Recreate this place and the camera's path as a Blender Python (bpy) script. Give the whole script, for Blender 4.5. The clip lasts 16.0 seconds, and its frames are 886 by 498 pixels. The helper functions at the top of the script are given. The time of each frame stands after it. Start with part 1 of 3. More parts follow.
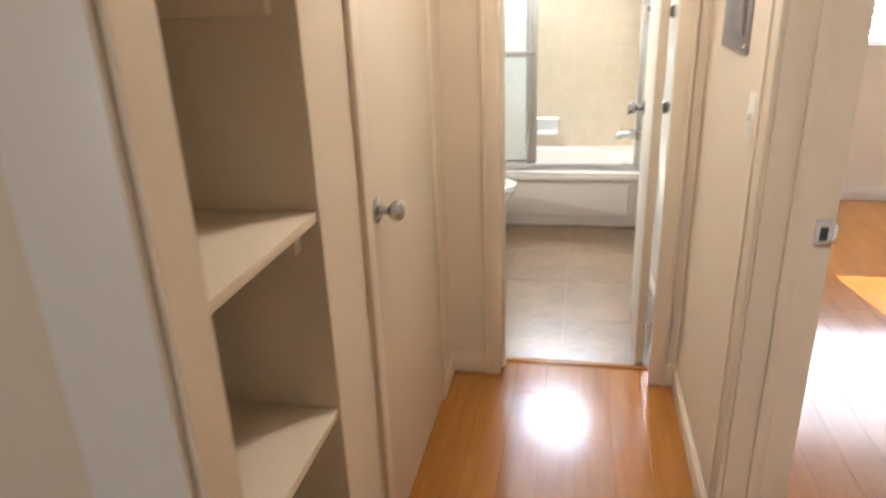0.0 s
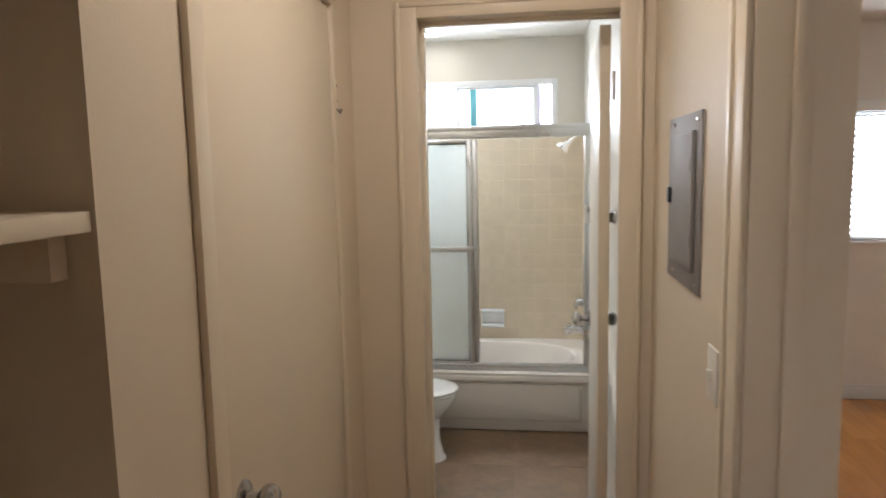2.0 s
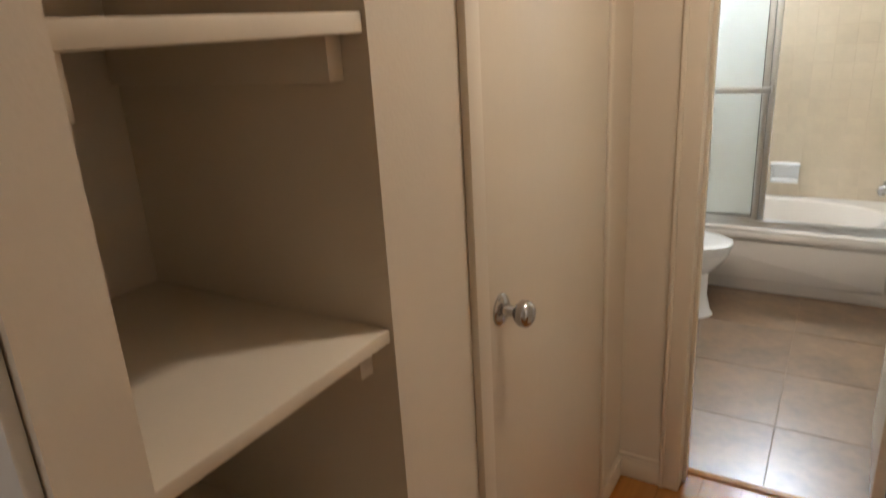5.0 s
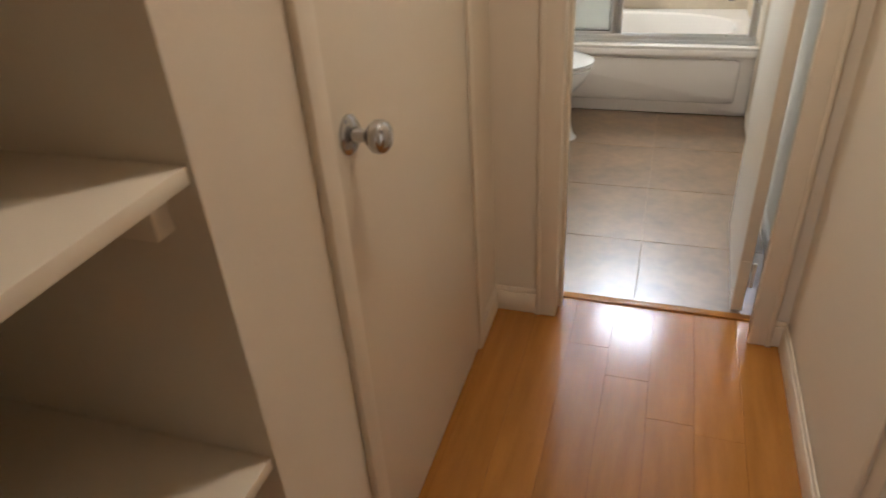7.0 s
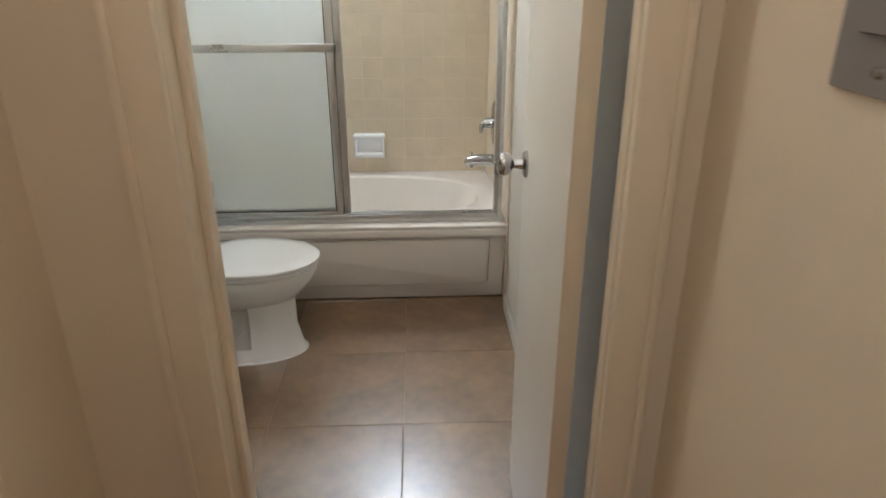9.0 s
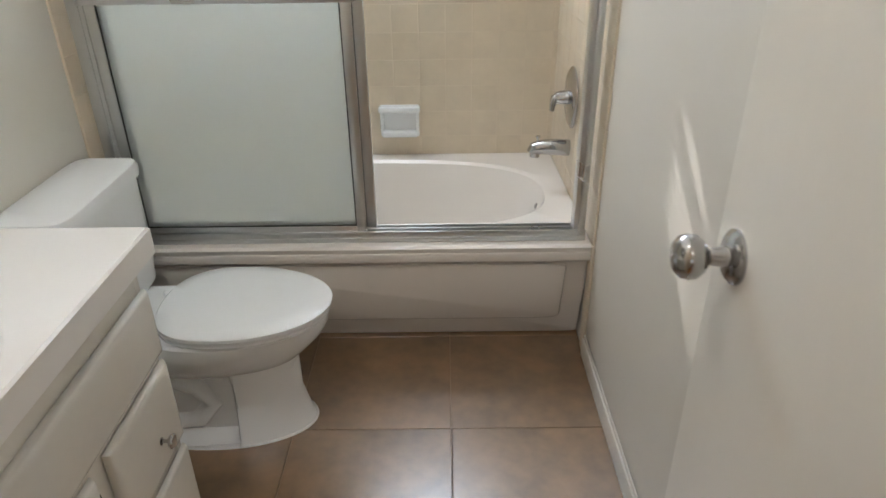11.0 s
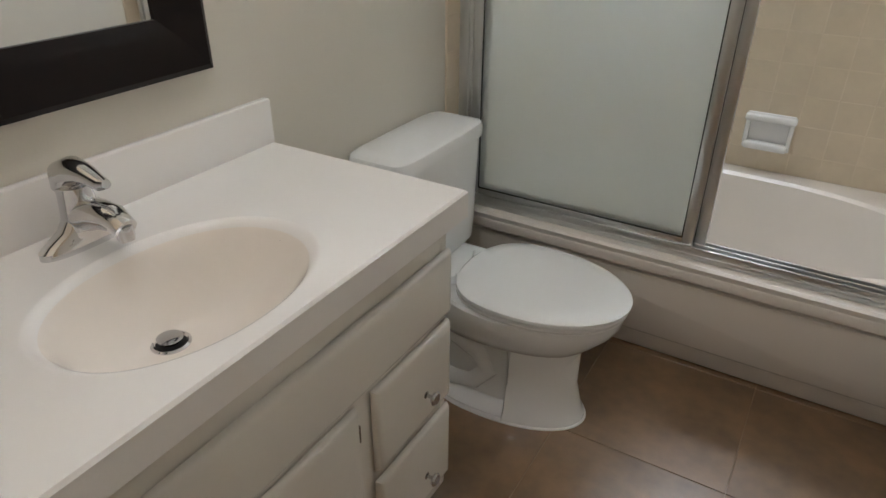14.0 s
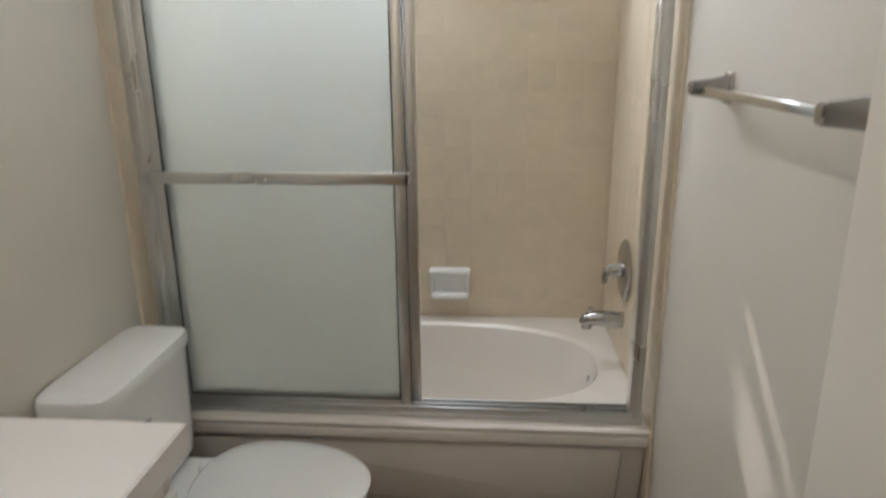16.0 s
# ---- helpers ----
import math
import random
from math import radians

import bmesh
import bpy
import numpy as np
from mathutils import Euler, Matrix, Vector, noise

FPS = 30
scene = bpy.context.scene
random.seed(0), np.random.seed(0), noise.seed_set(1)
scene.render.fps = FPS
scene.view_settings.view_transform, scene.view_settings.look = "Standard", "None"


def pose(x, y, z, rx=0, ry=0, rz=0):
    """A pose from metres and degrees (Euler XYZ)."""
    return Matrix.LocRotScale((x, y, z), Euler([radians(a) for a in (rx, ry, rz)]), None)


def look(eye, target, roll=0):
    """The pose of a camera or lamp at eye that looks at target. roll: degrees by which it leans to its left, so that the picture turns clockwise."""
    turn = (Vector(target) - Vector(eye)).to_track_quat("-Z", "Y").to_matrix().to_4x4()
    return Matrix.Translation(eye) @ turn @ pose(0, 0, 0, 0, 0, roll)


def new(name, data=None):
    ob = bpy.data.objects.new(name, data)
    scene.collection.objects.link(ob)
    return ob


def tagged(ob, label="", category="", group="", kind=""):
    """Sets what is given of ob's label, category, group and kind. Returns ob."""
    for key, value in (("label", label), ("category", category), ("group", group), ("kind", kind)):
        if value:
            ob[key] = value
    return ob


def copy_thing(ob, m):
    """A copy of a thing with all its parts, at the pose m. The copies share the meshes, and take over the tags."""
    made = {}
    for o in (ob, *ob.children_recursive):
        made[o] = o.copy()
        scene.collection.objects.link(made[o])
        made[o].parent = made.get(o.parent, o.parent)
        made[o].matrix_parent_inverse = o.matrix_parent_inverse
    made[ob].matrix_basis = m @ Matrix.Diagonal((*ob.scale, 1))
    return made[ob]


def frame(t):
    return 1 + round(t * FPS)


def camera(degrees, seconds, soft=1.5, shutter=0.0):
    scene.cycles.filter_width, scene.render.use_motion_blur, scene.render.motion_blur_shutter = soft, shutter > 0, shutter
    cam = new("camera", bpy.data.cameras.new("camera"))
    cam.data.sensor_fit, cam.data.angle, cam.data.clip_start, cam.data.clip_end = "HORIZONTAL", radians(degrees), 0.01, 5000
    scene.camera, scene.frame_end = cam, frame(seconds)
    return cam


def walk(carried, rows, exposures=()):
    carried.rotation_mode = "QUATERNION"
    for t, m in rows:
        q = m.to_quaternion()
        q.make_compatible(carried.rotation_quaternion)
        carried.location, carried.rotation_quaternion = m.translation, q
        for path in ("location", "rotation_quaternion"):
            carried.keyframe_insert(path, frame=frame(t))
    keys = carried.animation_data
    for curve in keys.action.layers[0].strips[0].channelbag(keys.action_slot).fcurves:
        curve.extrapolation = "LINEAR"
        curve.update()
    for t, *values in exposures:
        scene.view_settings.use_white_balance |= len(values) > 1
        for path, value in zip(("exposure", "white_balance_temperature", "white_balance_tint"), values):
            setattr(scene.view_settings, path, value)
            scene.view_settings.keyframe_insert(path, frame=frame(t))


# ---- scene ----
cam = camera(67.2, 16.0, soft=1.5, shutter=0.5)
PATH = [
    (0, (0.423, 0.519, 1.52), (0.037, 2.347, 0.806), -2.3),
    (0.5, (0.399, 0.686, 1.551), (0.218, 2.598, 0.993), -1.8),
    (1, (0.385, 0.785, 1.585), (0.31, 2.74, 1.171), -1.5),
    (1.5, (0.426, 0.853, 1.611), (0.295, 2.829, 1.33), -1.3),
    (2, (0.483, 0.915, 1.631), (0.214, 2.882, 1.393), -1.2),
    (2.5, (0.514, 0.953, 1.658), (-0.054, 2.864, 1.498), -3.4),
    (3, (0.518, 0.946, 1.678), (-0.361, 2.741, 1.625), -3.5),
    (3.5, (0.515, 0.911, 1.694), (-0.528, 2.618, 1.693), -3.9),
    (4, (0.497, 0.913, 1.663), (-0.552, 2.609, 1.506), -2.6),
    (4.5, (0.487, 0.932, 1.612), (-0.549, 2.595, 1.211), -2.6),
    (5, (0.483, 0.956, 1.563), (-0.51, 2.572, 0.929), -3.4),
    (7.5, (0.382, 1.32, 1.404), (0.046, 2.969, 0.323), -2.8),
    (8, (0.38, 1.541, 1.434), (0.318, 3.276, 0.44), -1.1),
    (8.5, (0.425, 1.833, 1.439), (0.476, 3.644, 0.591), -0.7),
    (9, (0.451, 2.109, 1.449), (0.521, 3.947, 0.666), -0.2),
    (11.5, (0.365, 3.053, 1.371), (0.284, 4.798, 0.397), -1.4),
    (12, (0.377, 3.078, 1.363), (0.026, 4.786, 0.383), -0.6),
    (12.5, (0.385, 3.089, 1.367), (-0.217, 4.739, 0.412), -0.4),
    (13, (0.379, 3.084, 1.367), (-0.371, 4.67, 0.406), 0.3),
    (13.5, (0.372, 3.078, 1.367), (-0.459, 4.617, 0.397), 0.7),
    (14, (0.366, 3.076, 1.363), (-0.527, 4.573, 0.381), 0.4),
    (14.5, (0.365, 3.072, 1.365), (-0.525, 4.567, 0.38), 0.5),
    (15, (0.371, 3.078, 1.38), (-0.337, 4.689, 0.431), -0.4),
    (15.5, (0.381, 3.071, 1.424), (0.01, 4.882, 0.66), -0.6),
    (16, (0.374, 3.055, 1.484), (0.219, 4.966, 0.913), -0.6),
]
walk(cam, [(t, look(eye, target, roll)) for t, eye, target, roll in PATH],
     [(0, 2.19, 6150, 14), (0.5, 1.89, 6120, 14), (1, 1.43, 6120, 14), (1.5, 1.18, 6120, 14), (2.5, 0.71, 6130, 14), (3.5, 0.45, 6130, 14), (4.2, 0.71, 6130, 14), (5, 1.36, 6280, 14), (7.5, 1.54, 6280, 14), (8.5, 1.21, 6260, 14), (9.2, 0.93, 6220, 14), (11.5, 0.93, 6060, 14), (13, 0.67, 6180, 15), (14.5, 0.48, 6280, 15), (16, 0.46, 6340, 15)])

# ---- world, sun, large lights ----
SUN_WAY = Vector((0.15, -1.0, -0.75))
world = bpy.data.worlds.new("sky_world")
scene.world = world
world.use_nodes = True
sky = world.node_tree.nodes.new("ShaderNodeTexSky")
sky.sky_type = "NISHITA"
sky.sun_disc = False
sky.sun_elevation = radians(35.5)
sky.sun_rotation = radians(-8.5)
world.node_tree.nodes["Background"].inputs[1].default_value = 0.085
world.node_tree.links.new(sky.outputs[0], world.node_tree.nodes["Background"].inputs[0])


def lamp(name, kind, energy, colour, m, size=(0.1, 0.1), angle=0.5):
    data = bpy.data.lights.new(name, kind)
    data.energy, data.color = energy, colour
    if kind == "AREA":
        data.shape, data.size, data.size_y = "RECTANGLE", size[0], size[1]
    if kind == "SUN":
        data.angle = radians(angle)
    ob = new(name, data)
    ob.matrix_world = m
    return ob


lamp("sun", "SUN", 5.0, (1.0, 0.95, 0.86), look((0, 0, 0), SUN_WAY))
lamp("bath_window_light", "AREA", 11.5, (0.84, 0.93, 1.0), look((0.0, 5.66, 2.06), (-0.4, 3.6, 1.40)), (1.15, 0.28))
lamp("room_window_light", "AREA", 7.5, (0.97, 0.98, 1.0), look((2.55, 5.60, 1.54), (2.0, 2.0, 0.9)), (1.9, 0.85))
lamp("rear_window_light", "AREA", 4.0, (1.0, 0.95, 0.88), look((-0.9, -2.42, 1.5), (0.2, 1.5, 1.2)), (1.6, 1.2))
lamp("hall_lamp", "AREA", 3.0, (1.0, 0.90, 0.77), look((0.40, 2.15, 2.505), (0.40, 2.15, 0)), (0.11, 0.11))
lamp("recessed_lamp", "AREA", 0.4, (1.0, 0.95, 0.88), look((-0.20, 5.47, 2.505), (-0.20, 5.47, 0)), (0.11, 0.11))
# unseen downlight, added to brighten the vanity
lamp("vanity_fill_lamp", "AREA", 3.5, (1.0, 0.96, 0.90), look((-0.14, 3.62, 2.505), (-0.14, 3.62, 0)), (0.08, 0.08))


# ---- materials ----
def material(name, colour, rough=0.6, metal=0.0, vary=0.06, scale=6.0, bump=0.05, fine=90.0, coat=0.0, stretch=(1, 1, 1), per_piece=0.0, spec=0.5, coat_rough=0.12):
    """Principled surface: two scales of colour variation, fine relief, uneven gloss."""
    mat = bpy.data.materials.new(name)
    mat.use_nodes = True
    nt = mat.node_tree
    n, link = nt.nodes, nt.links.new
    b = n["Principled BSDF"]
    b.inputs["Metallic"].default_value = metal
    b.inputs["Coat Weight"].default_value = coat
    b.inputs["Coat Roughness"].default_value = coat_rough
    b.inputs["Specular IOR Level"].default_value = spec
    tc, mp, info = n.new("ShaderNodeTexCoord"), n.new("ShaderNodeMapping"), n.new("ShaderNodeObjectInfo")
    mp.inputs["Scale"].default_value = stretch
    off = n.new("ShaderNodeMath")
    off.operation = "MULTIPLY"
    off.inputs[1].default_value = 37.0
    link(info.outputs["Random"], off.inputs[0])
    link(tc.outputs["Object"], mp.inputs["Vector"])
    link(off.outputs[0], mp.inputs["Location"])
    big, small = n.new("ShaderNodeTexNoise"), n.new("ShaderNodeTexNoise")
    big.inputs["Scale"].default_value, big.inputs["Detail"].default_value = scale, 5
    small.inputs["Scale"].default_value, small.inputs["Detail"].default_value = fine, 3
    link(mp.outputs[0], big.inputs["Vector"])
    link(mp.outputs[0], small.inputs["Vector"])
    add = n.new("ShaderNodeMath")
    add.operation = "ADD"
    half = n.new("ShaderNodeMath")
    half.operation = "MULTIPLY"
    half.inputs[1].default_value = 0.35
    link(small.outputs["Fac"], half.inputs[0])
    link(big.outputs["Fac"], add.inputs[0])
    link(half.outputs[0], add.inputs[1])
    ramp = n.new("ShaderNodeMapRange")
    ramp.inputs["From Min"].default_value, ramp.inputs["From Max"].default_value = 0.22, 1.13
    ramp.inputs["To Min"].default_value, ramp.inputs["To Max"].default_value = 1 - vary, 1 + vary
    link(add.outputs[0], ramp.inputs["Value"])
    piece = n.new("ShaderNodeMapRange")
    piece.inputs["To Min"].default_value, piece.inputs["To Max"].default_value = 1 - per_piece, 1 + per_piece
    link(info.outputs["Random"], piece.inputs["Value"])
    both = n.new("ShaderNodeMath")
    both.operation = "MULTIPLY"
    link(ramp.outputs[0], both.inputs[0])
    link(piece.outputs[0], both.inputs[1])
    mul = n.new("ShaderNodeVectorMath")
    mul.operation = "SCALE"
    mul.inputs[0].default_value = colour
    link(both.outputs[0], mul.inputs["Scale"])
    link(mul.outputs[0], b.inputs["Base Color"])
    rr = n.new("ShaderNodeMapRange")
    rr.inputs["From Min"].default_value, rr.inputs["From Max"].default_value = 0.1, 0.9
    rr.inputs["To Min"].default_value, rr.inputs["To Max"].default_value = max(rough * 0.85, 0.02), min(rough * 1.15, 1)
    link(big.outputs["Fac"], rr.inputs["Value"])
    link(rr.outputs[0], b.inputs["Roughness"])
    if bump:
        bp = n.new("ShaderNodeBump")
        bp.inputs["Strength"].default_value, bp.inputs["Distance"].default_value = bump, 0.004
        link(small.outputs["Fac"], bp.inputs["Height"])
        link(bp.outputs[0], b.inputs["Normal"])
    return mat


def diffusing(name, colour, through_amount=0.75, rough=0.25, clear=0.0):
    """Frosted glass: passes light on, scattered, with a soft gloss."""
    mat = bpy.data.materials.new(name)
    mat.use_nodes = True
    nt = mat.node_tree
    n, link = nt.nodes, nt.links.new
    out = n["Material Output"]
    b = n["Principled BSDF"]
    b.inputs["Base Color"].default_value = (*colour, 1)
    b.inputs["Roughness"].default_value = rough
    t = n.new("ShaderNodeBsdfTranslucent")
    t.inputs["Color"].default_value = (*colour, 1)
    noise_tex, tc = n.new("ShaderNodeTexNoise"), n.new("ShaderNodeTexCoord")
    noise_tex.inputs["Scale"].default_value = 260
    bp = n.new("ShaderNodeBump")
    bp.inputs["Strength"].default_value, bp.inputs["Distance"].default_value = 0.12, 0.002
    link(tc.outputs["Object"], noise_tex.inputs["Vector"])
    link(noise_tex.outputs["Fac"], bp.inputs["Height"])
    link(bp.outputs[0], b.inputs["Normal"])
    mix = n.new("ShaderNodeMixShader")
    mix.inputs[0].default_value = through_amount
    link(b.outputs[0], mix.inputs[1])
    link(t.outputs[0], mix.inputs[2])
    blur = n.new("ShaderNodeBsdfRefraction")
    blur.inputs["Color"].default_value = (*colour, 1)
    blur.inputs["Roughness"].default_value = 0.38
    blur.inputs["IOR"].default_value = 1.12
    last = n.new("ShaderNodeMixShader")
    last.inputs[0].default_value = clear
    link(mix.outputs[0], last.inputs[1])
    link(blur.outputs[0], last.inputs[2])
    link(last.outputs[0], out.inputs["Surface"])
    return mat


def glowing(name, colour, strength):
    mat = bpy.data.materials.new(name)
    mat.use_nodes = True
    b = mat.node_tree.nodes["Principled BSDF"]
    b.inputs["Base Color"].default_value = (*colour, 1)
    b.inputs["Emission Color"].default_value = (*colour, 1)
    b.inputs["Emission Strength"].default_value = strength
    return mat


CREAM = material("cream_wall_paint", (0.71, 0.61, 0.47), 0.62, vary=0.035, scale=2.2, bump=0.10, fine=140)
CREAM_GLOSS = material("cream_trim_paint", (0.73, 0.63, 0.485), 0.42, vary=0.04, scale=3.0, bump=0.05, fine=60, stretch=(1, 1, 0.25))
BATH_PAINT = material("bath_wall_paint", (0.67, 0.635, 0.56), 0.45, vary=0.03, scale=2.0, bump=0.08, fine=150)
ROOM_PAINT = material("room_wall_paint", (0.80, 0.74, 0.64), 0.65, vary=0.03, scale=2.0, bump=0.08, fine=150)
WHITE_TRIM = material("white_trim_paint", (0.78, 0.76, 0.71), 0.40, vary=0.03, scale=4, bump=0.03)
CEILING = material("ceiling_paint", (0.78, 0.76, 0.70), 0.8, vary=0.03, scale=3, bump=0.15, fine=110)
DOOR_WHITE = material("white_door_paint", (0.75, 0.715, 0.64), 0.38, vary=0.035, scale=3, bump=0.05, fine=50, stretch=(1, 1, 0.2))
WOOD = material("orange_wood_floor", (0.37, 0.148, 0.026), 0.21, vary=0.28, scale=5, bump=0.015, fine=70, spec=0.4, coat=0.3, stretch=(7, 0.7, 1), per_piece=0.10)
SUBFLOOR = material("dark_joint", (0.09, 0.05, 0.025), 0.9)
TILE_FLOOR = material("brown_floor_tile", (0.215, 0.127, 0.058), 0.34, vary=0.52, scale=5.5, bump=0.02, fine=22, per_piece=0.04, spec=0.8, coat=1.0, coat_rough=0.27)
TILE_FLOOR.node_tree.nodes["Principled BSDF"].inputs["Coat IOR"].default_value = 1.9
GROUT_FLOOR = material("floor_grout", (0.29, 0.205, 0.13), 0.8, vary=0.1)
TILE_WALL = material("beige_wall_tile", (0.70, 0.605, 0.465), 0.30, vary=0.10, scale=7, bump=0.0, fine=40, per_piece=0.012)
GROUT_WALL = material("wall_grout", (0.715, 0.62, 0.485), 0.85, vary=0.05)
PORCELAIN = material("white_porcelain", (0.85, 0.865, 0.87), 0.08, vary=0.015, bump=0.0)
TUB_ENAMEL = material("tub_enamel", (0.79, 0.745, 0.69), 0.16, vary=0.025, scale=3, bump=0.01)
# same marble as the top, with the bowl's warm shading put into the colour
MARBLE_SHADE = material("cultured_marble_bowl_shade", (0.87, 0.815, 0.75), 0.13, vary=0.03, scale=5, bump=0.0)
SINK_TOP = material("cultured_marble", (0.87, 0.85, 0.825), 0.13, vary=0.025, scale=4, bump=0.0)
VANITY_PAINT = material("vanity_cream_paint", (0.75, 0.72, 0.655), 0.18, vary=0.04, scale=3, bump=0.04, fine=50)
CHROME = material("chrome", (0.68, 0.68, 0.69), 0.08, 1.0, vary=0.02, bump=0.0)
SATIN = material("satin_nickel", (0.46, 0.45, 0.44), 0.17, 1.0, vary=0.05, bump=0.02)
ALUMINIUM = material("brushed_aluminium", (0.68, 0.69, 0.69), 0.29, 1.0, vary=0.05, scale=5, bump=0.0)
PANEL_GREY = material("grey_panel_enamel", (0.27, 0.252, 0.245), 0.56, 0.05, vary=0.06, scale=8, bump=0.02)
# chrome again, darkened in the colour to stand in for dark reflections
CHROME_REFLECTING_DARK = material("chrome_dark_reflections", (0.50, 0.50, 0.50), 0.11, 1.0, vary=0.08, scale=30, bump=0.0)
GASKET = material("dark_rubber_gasket", (0.045, 0.05, 0.05), 0.5, vary=0.1)
# the panel latch's plastic; also the painted-in shade of small holes
BLACK = material("black_plastic_and_hole_shade", (0.012, 0.012, 0.013), 0.4, vary=0.1)
DARK_FRAME = material("espresso_frame", (0.008, 0.005, 0.005), 0.36, vary=0.25, scale=5, bump=0.04, stretch=(1, 6, 6), spec=0.25)
PLATE = material("switch_plastic", (0.80, 0.77, 0.70), 0.35, vary=0.02, bump=0)
MIRROR = material("mirror_glass", (0.92, 0.93, 0.92), 0.012, 1.0, vary=0.0, bump=0)
TEAL = material("teal_paint", (0.16, 0.50, 0.58), 0.6)
VINYL = material("white_vinyl", (0.80, 0.80, 0.80), 0.35, vary=0.02, bump=0)
FROSTED = diffusing("frosted_shower_glass", (0.885, 0.90, 0.885), 0.62, 0.22, 0.68)
FROSTED_PANE = diffusing("frosted_window_glass", (0.93, 0.95, 0.97), 0.85, 0.3)
LILAC_PANE = diffusing("lilac_window_glass", (0.50, 0.44, 0.62), 0.7, 0.3)
SLAT = diffusing("white_blind_slat", (0.90, 0.89, 0.86), 0.22, 0.5)
LAMP_GLOW = glowing("lamp_glow", (1.0, 0.92, 0.80), 6.5)
GROUND = material("outside_paving", (0.42, 0.40, 0.37), 0.9, vary=0.15, scale=0.8)
SKY_GLOW = glowing("bright_sky", (0.80, 0.90, 1.0), 8.5)


# ---- mesh helpers ----
def origin(ob):
    total = Vector((0, 0, 0))
    while ob is not None:
        total = total + ob.location
        ob = ob.parent
    return total


def finish(name, bm, mat, parent=None, flat=False):
    at = origin(parent)
    if parent is not None:
        bmesh.ops.translate(bm, verts=bm.verts, vec=-at)
    bmesh.ops.recalc_face_normals(bm, faces=bm.faces)
    me = bpy.data.meshes.new(name)
    bm.to_mesh(me)
    bm.free()
    me.materials.append(mat)
    if not flat:
        me.shade_smooth()
        me.set_sharp_from_angle(angle=radians(32))
    ob = new(name, me)
    ob.parent = parent
    return ob


def part(name, bm, mat, parent, label=""):
    return tagged(finish(name, bm, mat, parent), label)


def structure(name, bm, mat, label, category=""):
    return tagged(finish(name, bm, mat), label, category or name.split("_")[0], kind="structure")


def thing(name, base, label, category, group="", kind=""):
    ob = new(name)
    ob.location = base
    ob.empty_display_size = 0.1
    return tagged(ob, label, category, group, kind)


def box(x0, x1, y0, y1, z0, z1, bevel=0.0, bm=None, seg=2):
    """One box, rounded where asked; added to bm if given."""
    own = bmesh.new()
    bmesh.ops.create_cube(own, size=1)
    for v in own.verts:
        v.co = Vector(((x0 + x1) / 2 + v.co.x * (x1 - x0), (y0 + y1) / 2 + v.co.y * (y1 - y0), (z0 + z1) / 2 + v.co.z * (z1 - z0)))
    if bevel:
        bmesh.ops.bevel(own, geom=own.edges[:], offset=bevel, segments=seg, profile=0.5, affect="EDGES")
    return merge(bm, own)


def merge(bm, own):
    if bm is None:
        return own
    me = bpy.data.meshes.new("scratch")
    own.to_mesh(me)
    own.free()
    bm.from_mesh(me)
    bpy.data.meshes.remove(me)
    return bm


def boxes(rows, bevel=0.0):
    bm = bmesh.new()
    for r in rows:
        box(*r, bevel=bevel, bm=bm)
    return bm


def loft(rings, caps=(True, True), bm=None):
    bm = bm or bmesh.new()
    made = [[bm.verts.new(p) for p in ring] for ring in rings]
    n = len(made[0])
    for a, b in zip(made, made[1:]):
        for i in range(n):
            bm.faces.new((a[i], a[(i + 1) % n], b[(i + 1) % n], b[i]))
    if caps[0]:
        bm.faces.new(made[0][::-1])
    if caps[1]:
        bm.faces.new(made[-1])
    return bm


def axes(way):
    w = Vector(way).normalized()
    u = w.orthogonal().normalized()
    return w, u, w.cross(u)


def turned(base, way, profile, n=20, bm=None):
    """A turned shape: profile rows are distance along way and radius."""
    w, u, v = axes(way)
    base = Vector(base)
    rings = [[base + w * d + (u * math.cos(2 * math.pi * i / n) + v * math.sin(2 * math.pi * i / n)) * r for i in range(n)] for d, r in profile]
    return loft(rings, bm=bm)


def tube(points, radius, n=12, bm=None):
    pts = [Vector(p) for p in points]
    rings = []
    side = None
    for i, p in enumerate(pts):
        way = (pts[min(i + 1, len(pts) - 1)] - pts[max(i - 1, 0)]).normalized()
        side = way.orthogonal().normalized() if side is None else (side - way * side.dot(way)).normalized()
        up = way.cross(side)
        r = radius[i] if isinstance(radius, (list, tuple)) else radius
        rings.append([p + (side * math.cos(2 * math.pi * k / n) + up * math.sin(2 * math.pi * k / n)) * r for k in range(n)])
    return loft(rings, bm=bm)


def oval(cx, cy, z, ax, ay, n=48, power=2.0):
    out = []
    for i in range(n):
        a = 2 * math.pi * i / n
        c, s = math.cos(a), math.sin(a)
        out.append(Vector((cx + ax * math.copysign(abs(c) ** (2 / power), c), cy + ay * math.copysign(abs(s) ** (2 / power), s), z)))
    return out


# ---- large structure ----
XL, XR, YB, YF = -0.075, 0.84, 5.74, 2.985
BL = -0.66
TOP = 2.53

bm = boxes([
    (-0.70, XL, 1.19, 1.28, -0.02, TOP), (-0.70, XL, 1.28, 1.705, 2.035, TOP), (-0.70, XL, 1.28, 1.705, -0.02, 0.20),
    (-0.70, -0.63, 1.28, 1.705, 0.20, 2.035), (-0.70, XL, 1.705, 1.76, -0.02, TOP), (-0.195, XL, 1.76, 2.0, -0.02, TOP),
    (-0.195, XL, 2.0, 2.75, 2.08, TOP), (-0.195, XL, 2.75, YF, -0.02, TOP), (-0.78, -0.70, 1.19, YF, -0.02, TOP)])
structure("wall_west", bm, CREAM, "cream painted hallway wall with a recessed shelf niche", "wall")
